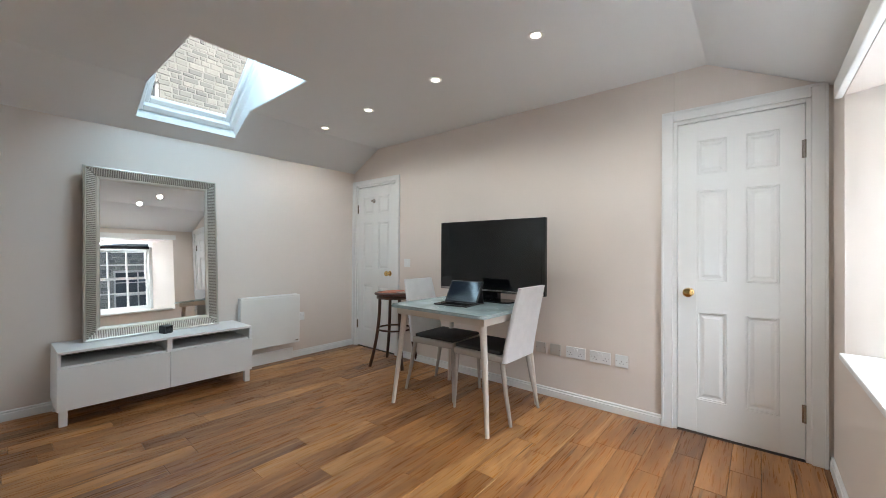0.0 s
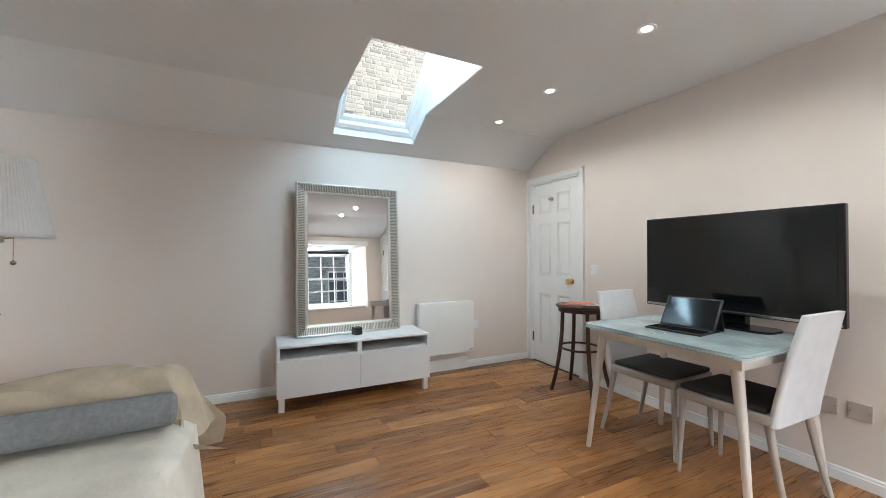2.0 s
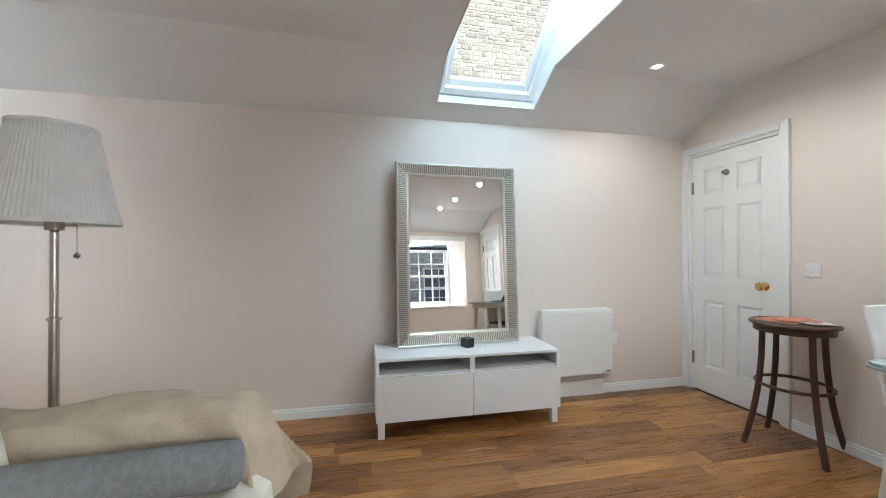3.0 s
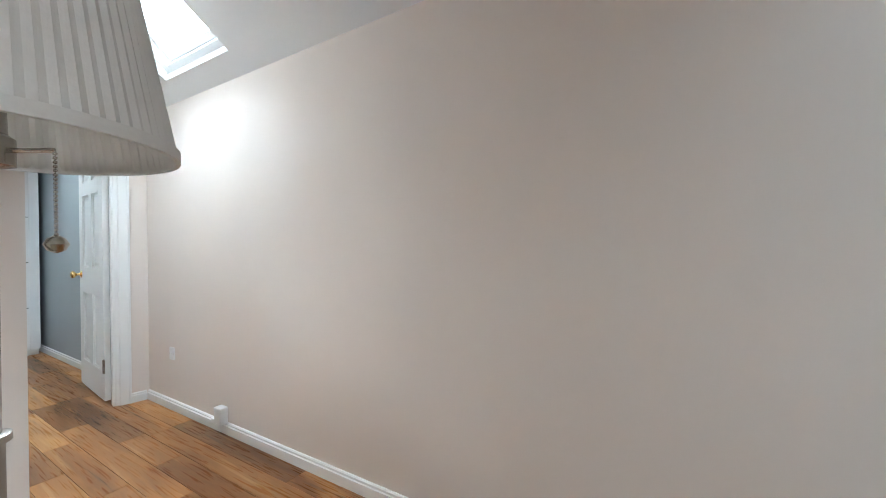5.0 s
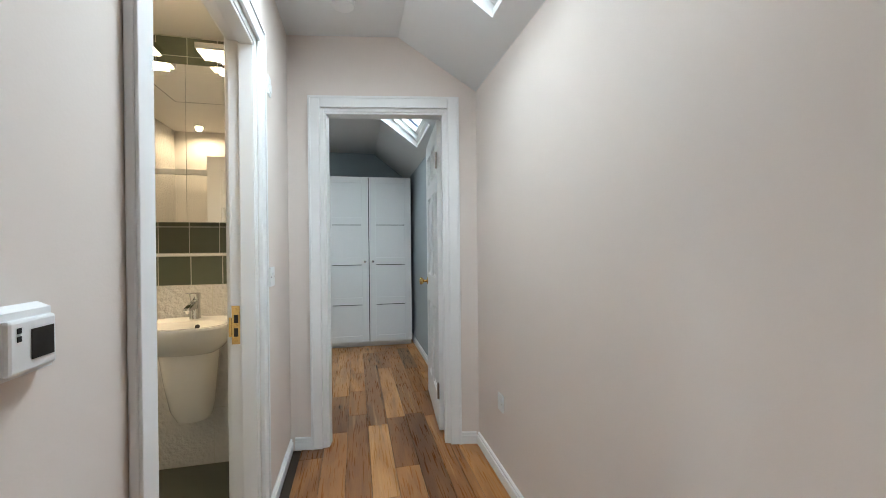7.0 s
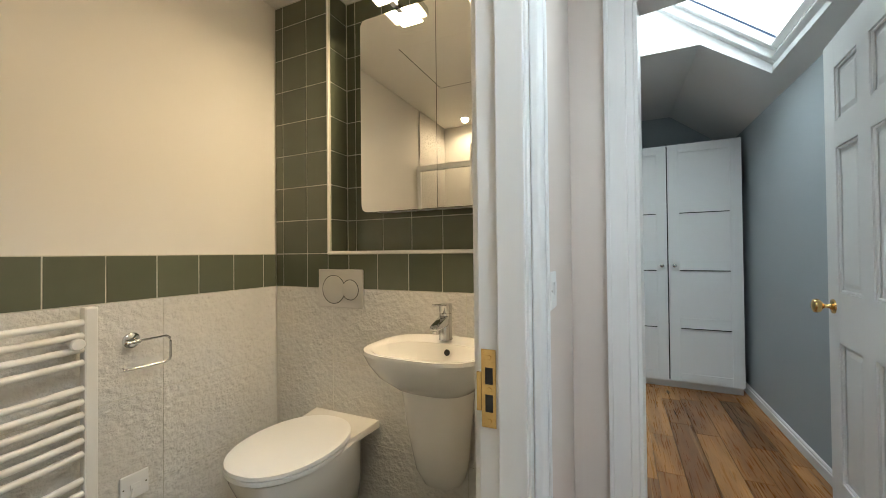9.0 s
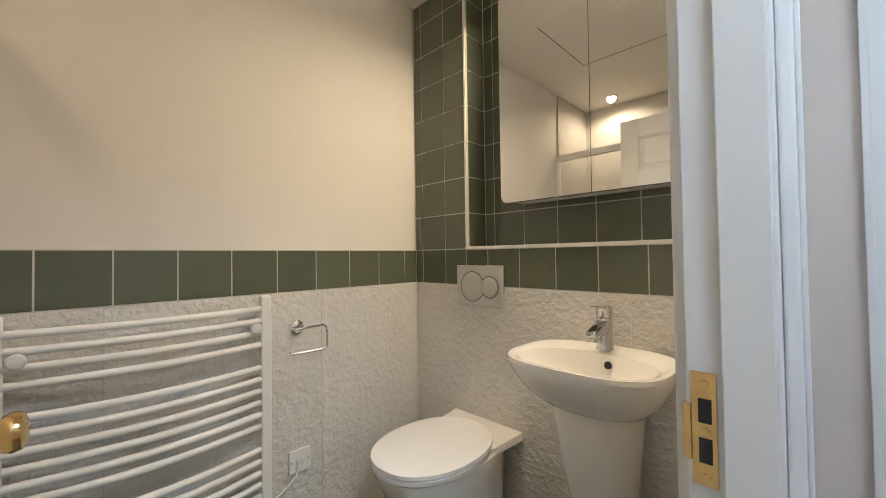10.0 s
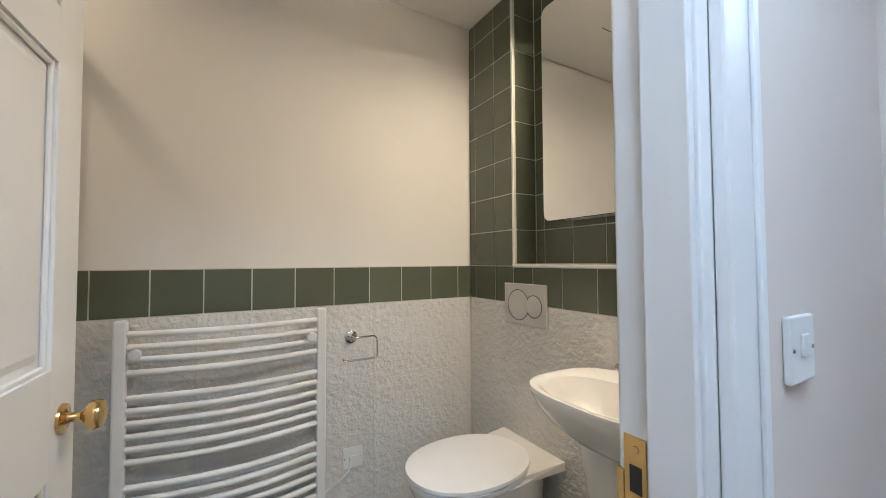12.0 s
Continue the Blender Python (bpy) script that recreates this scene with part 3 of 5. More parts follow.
# bathroom doorway
BPOSE = pose(0, HALL, 0)
architrave("door_frame_4", BPOSE, BX0, BX1, BZ, 0.068, True, 0.1, 0.058)
panel_door("door_4", pose(-5.058, -1.19, 0.012, 0, 0, -94), 0.755, 1.955, "white six-panel bathroom door standing open inwards", 0.695, (-1, 1), 0.0, 1, 0.85)


def strike_plate():
    t = thing("strike_plate", pose(-5.839, -1.163, 0.87), "worn brass strike plate on the door jamb", "strike plate")
    part("plate", cuboid(-0.001, 0.0015, -0.016, 0.013, -0.075, 0.075, 0.0006, 1), BRASS, t)
    part("lip", cuboid(-0.004, 0.0015, -0.026, -0.0165, -0.045, 0.03, 0.0006, 1), BRASS, t)
    for z0, z1 in ((-0.045, -0.012), (0.008, 0.040)):
        part("latch_hole", cuboid(0.0017, 0.0024, -0.008, 0.007, z0, z1), BLACKMATT, t, "dark latch hole")
    for z in (-0.062, -0.002, 0.06):
        part("screw", lathe([(0.0045, 0), (0.004, 0.0012)], 12, m=Matrix.Translation((0.0015, 0, z)) @ Matrix.Rotation(radians(90), 4, "Y")), BRASS, t)
    return t


strike_plate()


def sash_window():
    t = thing("window_1", pose(0, -4.52, 0), "white multi-pane sash window in a deep reveal", "window")
    t["kind"] = "structure"
    zm = (WZ0 + WZ1) / 2
    for a, b in ((WX0, WX0 + 0.05), (WX1 - 0.05, WX1)):
        part("window_frame", cuboid(a, b, -0.08, 0.02, WZ0, WZ1, 0.004), WHITE, t)
    part("window_frame", cuboid(WX0 + 0.05, WX1 - 0.05, -0.08, 0.02, WZ1 - 0.05, WZ1, 0.004), WHITE, t)
    part("window_sill", cuboid(RX0 + 0.04, RX1 - 0.04, 0.0, 0.41, WZ0 - 0.06, WZ0 - 0.03, 0.008), WHITE, t)
    part("window_frame", cuboid(WX0 + 0.05, WX1 - 0.05, -0.08, 0.02, WZ0 - 0.03, WZ0 + 0.02, 0.004), WHITE, t)
    for z0, z1, y in ((WZ0 + 0.02, zm + 0.02, 0.0), (zm - 0.02, WZ1 - 0.05, -0.035)):
        bm = cuboid(WX0 + 0.05, WX0 + 0.09, y - 0.03, y, z0, z1)
        cuboid(WX1 - 0.09, WX1 - 0.05, y - 0.03, y, z0, z1, bm=bm)
        cuboid(WX0 + 0.09, WX1 - 0.09, y - 0.03, y, z0, z0 + 0.04, bm=bm)
        cuboid(WX0 + 0.09, WX1 - 0.09, y - 0.03, y, z1 - 0.04, z1, bm=bm)
        xw = (WX1 - WX0 - 0.18) / 3
        for i in (1, 2):
            x = WX0 + 0.09 + i * xw
            cuboid(x - 0.01, x + 0.01, y - 0.028, y - 0.002, z0 + 0.04, z1 - 0.04, bm=bm)
        zc = (z0 + z1) / 2
        for i in range(3):
            cuboid(WX0 + 0.09 + i * xw + (0.01 if i else 0), WX0 + 0.09 + (i + 1) * xw - (0.01 if i < 2 else 0), y - 0.027, y - 0.003, zc - 0.01, zc + 0.01, bm=bm)
        part("sash", bm, WHITE, t)
        p = part("pane", cuboid(WX0 + 0.09, WX1 - 0.09, y - 0.017, y - 0.013, z0 + 0.04, z1 - 0.04), GLASS, t)
        p.visible_shadow = False
    return t


sash_window()
tagged(part("roller_blind", lathe([(0.022, 0), (0.026, 0.004), (0.026, WX1 - WX0 - 0.12), (0.022, WX1 - WX0 - 0.116)], 20, m=Matrix.Translation((WX0 + 0.06, -4.46, WZ1 - 0.02)) @ Matrix.Rotation(radians(90), 4, "Y")), BLACKMATT, None, "", True), "rolled-up black roller blind over the sash window", "blind")
struct("trim", cuboid(RX0 - 0.04, RX1 + 0.04, SOUTH + 0.0008, SOUTH + 0.03, RZ1, RZ1 + 0.085, 0.005), WHITE, "white painted lintel board over the recess", "trim")

# ---- buildings across ----


def rubble_wall(t, x0, x1, z0, z1, holes, seed, cell=0.30):
    """Coursed rubble: each stone its own uneven block."""
    rnd = random.Random(seed)
    verts, faces = [], []
    z = z0
    while z < z1:
        h = rnd.uniform(0.07, 0.15)
        x = x0 + rnd.uniform(-0.3, 0)
        while x < x1:
            w = rnd.uniform(0.11, 0.36)
            cx, cz = x + w / 2, z + h / 2
            if not any(a - 0.1 < cx < b + 0.1 and c < cz < d for a, b, c, d in holes):
                k = len(verts)
                g = 0.012
                j = lambda: rnd.uniform(-0.010, 0.010)
                out = rnd.uniform(0.006, 0.022)
                base = [(x + g, z + g), (x + w - g, z + g), (x + w - g, z + h - g), (x + g, z + h - g)]
                base = [(a + j(), b + j()) for a, b in base]
                mx, mz = sum(p[0] for p in base) / 4, sum(p[1] for p in base) / 4
                verts += [(a, 0.0, b) for a, b in base] + [(mx + (a - mx) * 0.86, -out, mz + (b - mz) * 0.8) for a, b in base]
                faces += [(k, k + 1, k + 5, k + 4), (k + 1, k + 2, k + 6, k + 5), (k + 2, k + 3, k + 7, k + 6), (k + 3, k, k + 4, k + 7), (k + 4, k + 5, k + 6, k + 7)]
            x += w
        z += h
    me = bpy.data.meshes.new("stones")
    me.from_pydata(verts, [], faces)
    me.materials.append(STONE)
    ob = new("stones", me)
    ob.parent = t
    ob["kind"] = "stuff"
    bm = bmesh.new()
    xs = sorted({x0, x1, *[v for hh in holes for v in hh[:2]]})
    zz = sorted({z0, z1, *[v for hh in holes for v in hh[2:]]})
    for i in range(len(xs) - 1):
        for k in range(len(zz) - 1):
            cx, cz = (xs[i] + xs[i + 1]) / 2, (zz[k] + zz[k + 1]) / 2
            if not any(a < cx < b and c < cz < d for a, b, c, d in holes):
                cuboid(xs[i], xs[i + 1], 0.001, 0.5, zz[k], zz[k + 1], bm=bm)
    part("wall", bm, MORTAR, t)


def stone_house(m, x0, x1, z0, z1, windows, seed):
    t = thing("stone_house", m, "old rubble-stone tenement with white sash windows", "building")
    rubble_wall(t, x0, x1, z0, z1, windows, seed)
    part("roof", hexa([(x0, -0.2, z1), (x1, -0.2, z1), (x1, 5, z1), (x0, 5, z1)], [(x0, 2.2, z1 + 2.4), (x1, 2.2, z1 + 2.4), (x1, 2.8, z1 + 2.4), (x0, 2.8, z1 + 2.4)]), SLATE, t)
    for a, b, c, d in windows:
        w = part("window", cuboid(a, b, 0.12, 0.16, c, d), DARKPANE, t)
        bm = cuboid(a, a + 0.07, 0.06, 0.12, c, d)
        cuboid(b - 0.07, b, 0.06, 0.12, c, d, bm=bm)
        for z in (c, (c + d) / 2 - 0.035, d - 0.07):
            cuboid(a + 0.07, b - 0.07, 0.06, 0.12, z, z + 0.07, bm=bm)
        for k in (1, 2):
            x = a + 0.07 + k * (b - a - 0.14) / 3
            cuboid(x - 0.015, x + 0.015, 0.08, 0.119, c + 0.07, d - 0.07, bm=bm)
        for z in (c + (d - c) * 0.25, c + (d - c) * 0.75):
            cuboid(a + 0.07, b - 0.07, 0.085, 0.118, z - 0.015, z + 0.015, bm=bm)
        part("frame", bm, WHITE, w)
        part("sill", cuboid(a - 0.1, b + 0.1, -0.1, 0.06, c - 0.12, c), MORTAR, w)
    return t


stone_house(pose(0, 7, 0), -7, 9, -7, 11.5, [(-1.4, -0.35, 3.5, 5.1), (3.2, 4.3, 3.5, 5.1), (-5.4, -4.3, 3.5, 5.1)], 4)
stone_house(pose(0, -13, 0, 0, 0, 180), -7, 9, -7, 9, [(1.9, 3.0, 0.5, 2.2), (1.9, 3.0, -2.6, -0.9), (-2.4, -1.3, 0.5, 2.2), (-2.4, -1.3, -2.6, -0.9)], 9)
struct("ground", cuboid(-300, 300, -300, 300, -7.4, -7.0), mat("grey_paving", (0.16, 0.16, 0.15), 0.9, vary=0.1, scale=0.5), "grey paved lane far below", "ground")

# ---- living room ----


def tv_bench():
    t = thing("tv_bench", pose(-1.99, -0.21, 0), "low white TV bench with two drawers and open slots", "tv bench")
    w, d, z0, z1 = 0.60, 0.20, 0.10, 0.48
    part("top", cuboid(-w, w, -d, d, z1 - 0.018, z1, 0.002), FOIL, t)
    for x in (-w, w - 0.018):
        part("side_panel", cuboid(x, x + 0.018, -d, d, z0, z1 - 0.0185, 0.0015), FOIL, t)
    part("bottom", cuboid(-w + 0.0185, w - 0.0185, -d, d, z0, z0 + 0.018, 0.001), FOIL, t)
    # The slots' shade is put into this panel's colour.
    part("back", cuboid(-w + 0.0185, w - 0.0185, d - 0.006, d - 0.001, z0 + 0.02, z1 - 0.02), SLOTSHADE, t, "back panel darkened for slot shade")
    part("divider", cuboid(-0.016, 0.016, -d, d - 0.008, z0 + 0.0185, z1 - 0.0185, 0.001), FOIL, t)
    part("shelf", cuboid(-w + 0.0185, w - 0.0185, -d + 0.022, d - 0.008, z1 - 0.115, z1 - 0.100), FOIL, t)
    for a, b in ((-w + 0.001, -0.0015), (0.0015, w - 0.001)):
        part("drawer_front", cuboid(a, b, -d - 0.018, -d - 0.001, z0 + 0.003, z1 - 0.108, 0.002), FOIL, t)
    for x in (-w + 0.012, w - 0.052):
        for y in (-d + 0.0, d - 0.042):
            part("leg", cuboid(x, x + 0.040, y, y + 0.040, 0, z0 - 0.0005, 0.002), FOIL, t)
    return t


tv_bench()


def floor_mirror():
    """Large mirror that leans on the wall, with a ribbed silver frame."""
    w, h, fw = 0.885, 1.27, 0.095
    m = Matrix.Translation((-2.003, -0.135, 0.482)) @ Matrix.Rotation(radians(3.2), 4, "Z") @ Matrix.Rotation(radians(-3.9), 4, "X")
    t = thing("leaning_mirror", m, "large leaning mirror with a ribbed silver frame", "mirror")
    part("glass", cuboid(-w / 2 + fw - 0.005, w / 2 - fw + 0.005, -0.008, -0.002, fw - 0.005, h - fw + 0.005), MIRROR, t, "clear mirror glass")
    part("backing", cuboid(-w / 2 + 0.02, w / 2 - 0.02, 0.0, 0.010, 0.02, h - 0.02), BLACKMATT, t)

    def rail(length, nm, mm):
        # profile across: outer lip, ribbed cove, inner bead, mitred at both ends
        prof = [(0, 0.0), (0, -0.030), (0.010, -0.034), (0.016, -0.030), (0.070, -0.014), (0.076, -0.018), (0.086, -0.016), (fw, -0.008), (fw, 0.0)]
        bm = bmesh.new()
        rings = []
        for s in (0, 1):
            rings.append([bm.verts.new((a if not s else length - a, y, a)) for a, y in prof])
        for i in range(len(prof)):
            j = (i + 1) % len(prof)
            bm.faces.new((rings[0][i], rings[0][j], rings[1][j], rings[1][i]))
        bm.faces.new(rings[0])
        bm.faces.new(rings[1])
        ribs = bmesh.new()
        n = int(length / 0.0135)
        for i in range(n):
            x = (i + 0.5) * length / n
            lo, hi = 0.017, min(0.069, x - 0.004, length - x - 0.004)
            if hi - lo < 0.006:
                continue
            y = lambda a: -0.030 + (a - 0.016) * 0.016 / 0.054
            hexa([(x - 0.0048, y(lo) + 0.001, lo), (x + 0.0048, y(lo) + 0.001, lo), (x + 0.0048, y(hi) + 0.001, hi), (x - 0.0048, y(hi) + 0.001, hi)], [(x - 0.0024, y(lo) - 0.0065, lo), (x + 0.0024, y(lo) - 0.0065, lo), (x + 0.0024, y(hi) - 0.0065, hi), (x - 0.0024, y(hi) - 0.0065, hi)], ribs)
        # Thin dark sheet on the cove stands in for shade between the ribs.
        cove = bmesh.new()
        ya = -0.0305
        hexa([(0.0165, ya, 0.0165), (length - 0.0165, ya, 0.0165), (length - 0.069, ya + 0.0155, 0.069), (0.069, ya + 0.0155, 0.069)], [(0.0165, ya - 0.0006, 0.0165), (length - 0.0165, ya - 0.0006, 0.0165), (length - 0.069, ya + 0.0149, 0.069), (0.069, ya + 0.0149, 0.069)], cove)
        for b in (bm, ribs, cove):
            bmesh.ops.transform(b, matrix=mm, verts=b.verts[:])
        part("ribbing", ribs, SILVER, t)
        part("cove", cove, RIBSHADE, t, "cove darkened for the shade between ribs")
        part(nm, bm, SILVER, t)

    rail(w, "frame_rail", Matrix.Translation((-w / 2, 0, 0)))
    rail(w, "frame_rail", Matrix.Translation((w / 2, 0, h)) @ Matrix.Rotation(radians(180), 4, "Y"))
    rail(h, "frame_stile", Matrix.Translation((-w / 2, 0, h)) @ Matrix.Rotation(radians(90), 4, "Y"))
    rail(h, "frame_stile", Matrix.Translation((w / 2, 0, 0)) @ Matrix.Rotation(radians(-90), 4, "Y"))


floor_mirror()

t = thing("desk_speaker", pose(-1.97, -0.225, 0.481, 0, 0, 20), "small black cube speaker on the TV bench", "speaker")
part("body", cuboid(-0.034, 0.034, -0.034, 0.034, 0, 0.062, 0.006), BLACKMATT, t)
part("grille", cuboid(-0.026, 0.026, -0.0355, -0.0345, 0.008, 0.054, 0.0003, 1), BLACK, t)


def panel_heater():
    t = thing("panel_heater", pose(-1.055, 0, 0), "white electric panel heater on the wall", "heater")
    part("body", cuboid(-0.30, 0.30, -0.088, -0.02, 0.175, 0.682, 0.008), ENAMEL, t)
    part("front_panel", cuboid(-0.297, 0.297, -0.094, -0.0885, 0.18, 0.665, 0.003), ENAMEL, t)
    part("top_grille", cuboid(-0.28, 0.28, -0.080, -0.03, 0.6825, 0.685, 0.001), WHITE, t)
    for x in (-0.2, 0.2):
        part("bracket", cuboid(x - 0.02, x + 0.02, -0.0195, -0.0005, 0.25, 0.6), STEEL, t)
    part("badge", cuboid(0.245, 0.28, -0.0955, -0.0942, 0.20, 0.207), STEEL, t)
    part("side_control", cuboid(0.3005, 0.303, -0.075, -0.05, 0.60, 0.66, 0.001), PLASTIC, t)


panel_heater()
tagged(part("pipe_boxing", cuboid(-1.30, -0.80, -0.035, -0.0175, 0.0, 0.115, 0.004), WHITE), "white boxing board on the skirting below the heater", "boxing")


def plate(name, m, w, h, label, category, material=PLASTIC, rockers=(), sockets=0, group="", red=()):
    """A wall plate that faces local -y; its middle is the origin."""
    t = thing(name, m, label, category, group)
    part("plate", cuboid(-w / 2, w / 2, -0.010, -0.0006, -h / 2, h / 2, 0.003), material, t)
    for x, z, rw, rh in rockers:
        part("rocker", cuboid(x - rw / 2, x + rw / 2, -0.0145, -0.0102, z - rh / 2, z + rh / 2, 0.0015), PLASTIC, t)
    for x, z, rw, rh in red:
        part("rocker", cuboid(x - rw / 2, x + rw / 2, -0.016, -0.0102, z - rh / 2, z + rh / 2, 0.002), RED, t, "red rocker switch")
    for k in range(sockets):
        cx = 0 if sockets == 1 else (-0.037 if k == 0 else 0.037)
        for x, z, a, b in ((cx, -0.002, 0.004, 0.008), (cx - 0.011, -0.018, 0.0065, 0.004), (cx + 0.011, -0.018, 0.0065, 0.004)):
            part("pin_slot", cuboid(x - a / 2, x + a / 2, -0.0108, -0.0101, z - b / 2, z + b / 2), BLACKMATT, t)
    for x in (-w * 0.4, w * 0.4):
        part("screw", lathe([(0.003, 0), (0.0025, 0.001)], 10, m=Matrix.Translation((x, -0.0101, 0)) @ Matrix.Rotation(radians(90), 4, "X")), STEEL, t)
    return t


EAST = lambda y, z: pose(0, y, z, 0, 0, -90)   # local -y looks to -x
NORTH = lambda x, z: pose(x, 0, z)
HALLP = lambda x, z: pose(x, HALL, z, 0, 0, 180)
plate("blank_plate", EAST(-2.475, 0.375), 0.086, 0.086, "brushed steel blanking plate low on the wall", "wall plate", SOCKET_FACE, group="row of wall plates")
plate("blank_plate", EAST(-2.60, 0.375), 0.086, 0.086, "brushed steel aerial plate low on the wall", "wall plate", SOCKET_FACE, group="row of wall plates")
plate("double_socket", EAST(-2.76, 0.376), 0.147, 0.086, "white double power socket low on the wall", "socket", PLASTIC, [(-0.012, 0.022, 0.012, 0.018), (0.012, 0.022, 0.012, 0.018)], 2, "row of wall plates")
plate("double_socket", EAST(-2.94, 0.375), 0.147, 0.086, "white double power socket low on the wall", "socket", PLASTIC, [(-0.012, 0.022, 0.012, 0.018), (0.012, 0.022, 0.012, 0.018)], 2, "row of wall plates")
plate("single_socket", EAST(-3.088, 0.375), 0.086, 0.086, "white single power socket low on the wall", "socket", PLASTIC, [(0.0, 0.024, 0.012, 0.016)], 1, "row of wall plates")
plate("light_switch", EAST(-0.94, 1.018), 0.086, 0.086, "white dimmer light switch beside the door", "light switch", PLASTIC, [(0, 0, 0.03, 0.03)])
plate("fused_spur", NORTH(-0.69, 0.43), 0.07, 0.086, "white fused spur beside the heater", "wall plate", PLASTIC, [(0, 0.015, 0.02, 0.02)])
tagged(part("coat_hook", lathe([(0.022, 0), (0.024, 0.006), (0.012, 0.012), (0.008, 0.03), (0.014, 0.036)], 20, m=Matrix.Translation((-0.0005, -0.385, 1.725)) @ Matrix.Rotation(radians(-90), 4, "Y")), STEEL, None, "", True), "round metal coat hook high on the door", "hook")


def dining_table():
    t = thing("dining_table", pose(-0.575, -2.135, 0), "dining table with teal leaf-print glass top and splayed legs", "table")
    part("tabletop", prism(rounded(-0.385, 0.385, -0.418, 0.418, 0.05), 0.738, 0.750), TABLETOP, t, "pale teal marbled glass top")
    part("cloth_edge", prism(rounded(-0.389, 0.389, -0.422, 0.422, 0.05), 0.728, 0.7375), TABLETOP, t)
    bm = cuboid(-0.33, 0.33, -0.39, -0.365, 0.675, 0.727)
    cuboid(-0.33, 0.33, 0.365, 0.39, 0.675, 0.727, bm=bm)
    cuboid(-0.33, -0.305, -0.3645, 0.3645, 0.675, 0.727, bm=bm)
    cuboid(0.305, 0.33, -0.3645, 0.3645, 0.675, 0.727, bm=bm)
    part("apron", bm, LEGWOOD, t)
    for sx in (-1, 1):
        for sy in (-1, 1):
            part("leg", tube([(sx * 0.335, sy * 0.420, 0), (sx * 0.305, sy * 0.382, 0.4), (sx * 0.285, sy * 0.345, 0.727)], [0.014, 0.019, 0.026], 14), LEGWOOD, t, "", True)
    rnd = random.Random(7)
    for k in range(26):
        bm = bmesh.new()
        x, y, a = rnd.uniform(-0.36, 0.3), rnd.uniform(-0.39, 0.39), rnd.uniform(0, 6.28)
        pts = []
        for i in range(7):
            s = i / 6
            pts.append(Vector((x + s * 0.13 * math.cos(a + 0.7 * s), y + s * 0.13 * math.sin(a + 0.7 * s), 0.7503)))
        pts = [p for p in pts if abs(p.x) < 0.37 and abs(p.y) < 0.405]
        for p, q in zip(pts, pts[1:]):
            n = (q - p).cross(Vector((0, 0, 1))).normalized() * 0.0022
            bm.faces.new([bm.verts.new(v) for v in (p - n, q - n, q + n, p + n)])
        part("leaf_print", bm, LEAFLINE, t, "white leaf print")


dining_table()


def television():
    t = thing("television", pose(-0.29, -2.158, 0.751), "large black flat-screen television standing on the table", "television")
    w, z0, z1 = 0.492, 0.068, 0.645
    part("bezel", cuboid(-0.018, 0.018, -w, w, z0, z1, 0.006), BLACK, t)
    part("back_cover", cuboid(0.0185, 0.065, -w + 0.12, w - 0.12, z0 + 0.08, z1 - 0.1, 0.015), BLACKMATT, t)
    part("screen", cuboid(-0.0195, -0.0183, -w + 0.028, w - 0.028, z0 + 0.045, z1 - 0.026), SCREEN, t, "glossy unlit screen")
    part("lower_trim", cuboid(-0.021, -0.0184, -w + 0.01, w - 0.01, z0 + 0.006, z0 + 0.02, 0.001), STEEL, t)
    part("neck", cuboid(-0.01, 0.04, -0.09, 0.09, 0.012, 0.11, 0.004), BLACK, t)
    part("stand_base", prism(rounded(-0.11, 0.08, -0.24, 0.24, 0.06), 0.0, 0.012), BLACK, t)


television()


def laptop():
    t = thing("tablet_keyboard", pose(-0.66, -2.12, 0.7515, 0, 0, -84), "black tablet propped open on a keyboard case", "laptop")
    part("keyboard_case", cuboid(-0.14, 0.14, -0.10, 0.10, 0, 0.009, 0.003), BLACKMATT, t)
    for r in range(5):
        for k in range(11):
            x, y = -0.122 + k * 0.0245, -0.075 + r * 0.022
            part("key", cuboid(x - 0.010, x + 0.010, y - 0.009, y + 0.009, 0.0092, 0.0115), BLACK, t)
    m = Matrix.Translation((0, 0.05, 0.010)) @ Matrix.Rotation(radians(-32), 4, "X")
    o = part("tablet", cuboid(-0.14, 0.14, 0.0, 0.012, 0, 0.185, 0.004), BLACKMATT, t)
    o.matrix_local = m
    o = part("tablet_screen", cuboid(-0.130, 0.130, -0.0012, -0.0002, 0.010, 0.175), SCREEN, t, "glossy tablet screen")
    o.matrix_local = m
    part("rear_flap", hexa([(-0.14, 0.155, 0.001), (0.14, 0.155, 0.001), (0.14, 0.16, 0.001), (-0.14, 0.16, 0.001)], [(-0.14, 0.120, 0.115), (0.14, 0.120, 0.115), (0.14, 0.126, 0.115), (-0.14, 0.126, 0.115)]), BLACKMATT, t)
    part("case_base", cuboid(-0.14, 0.14, 0.1005, 0.165, 0, 0.0009), BLACKMATT, t)


laptop()


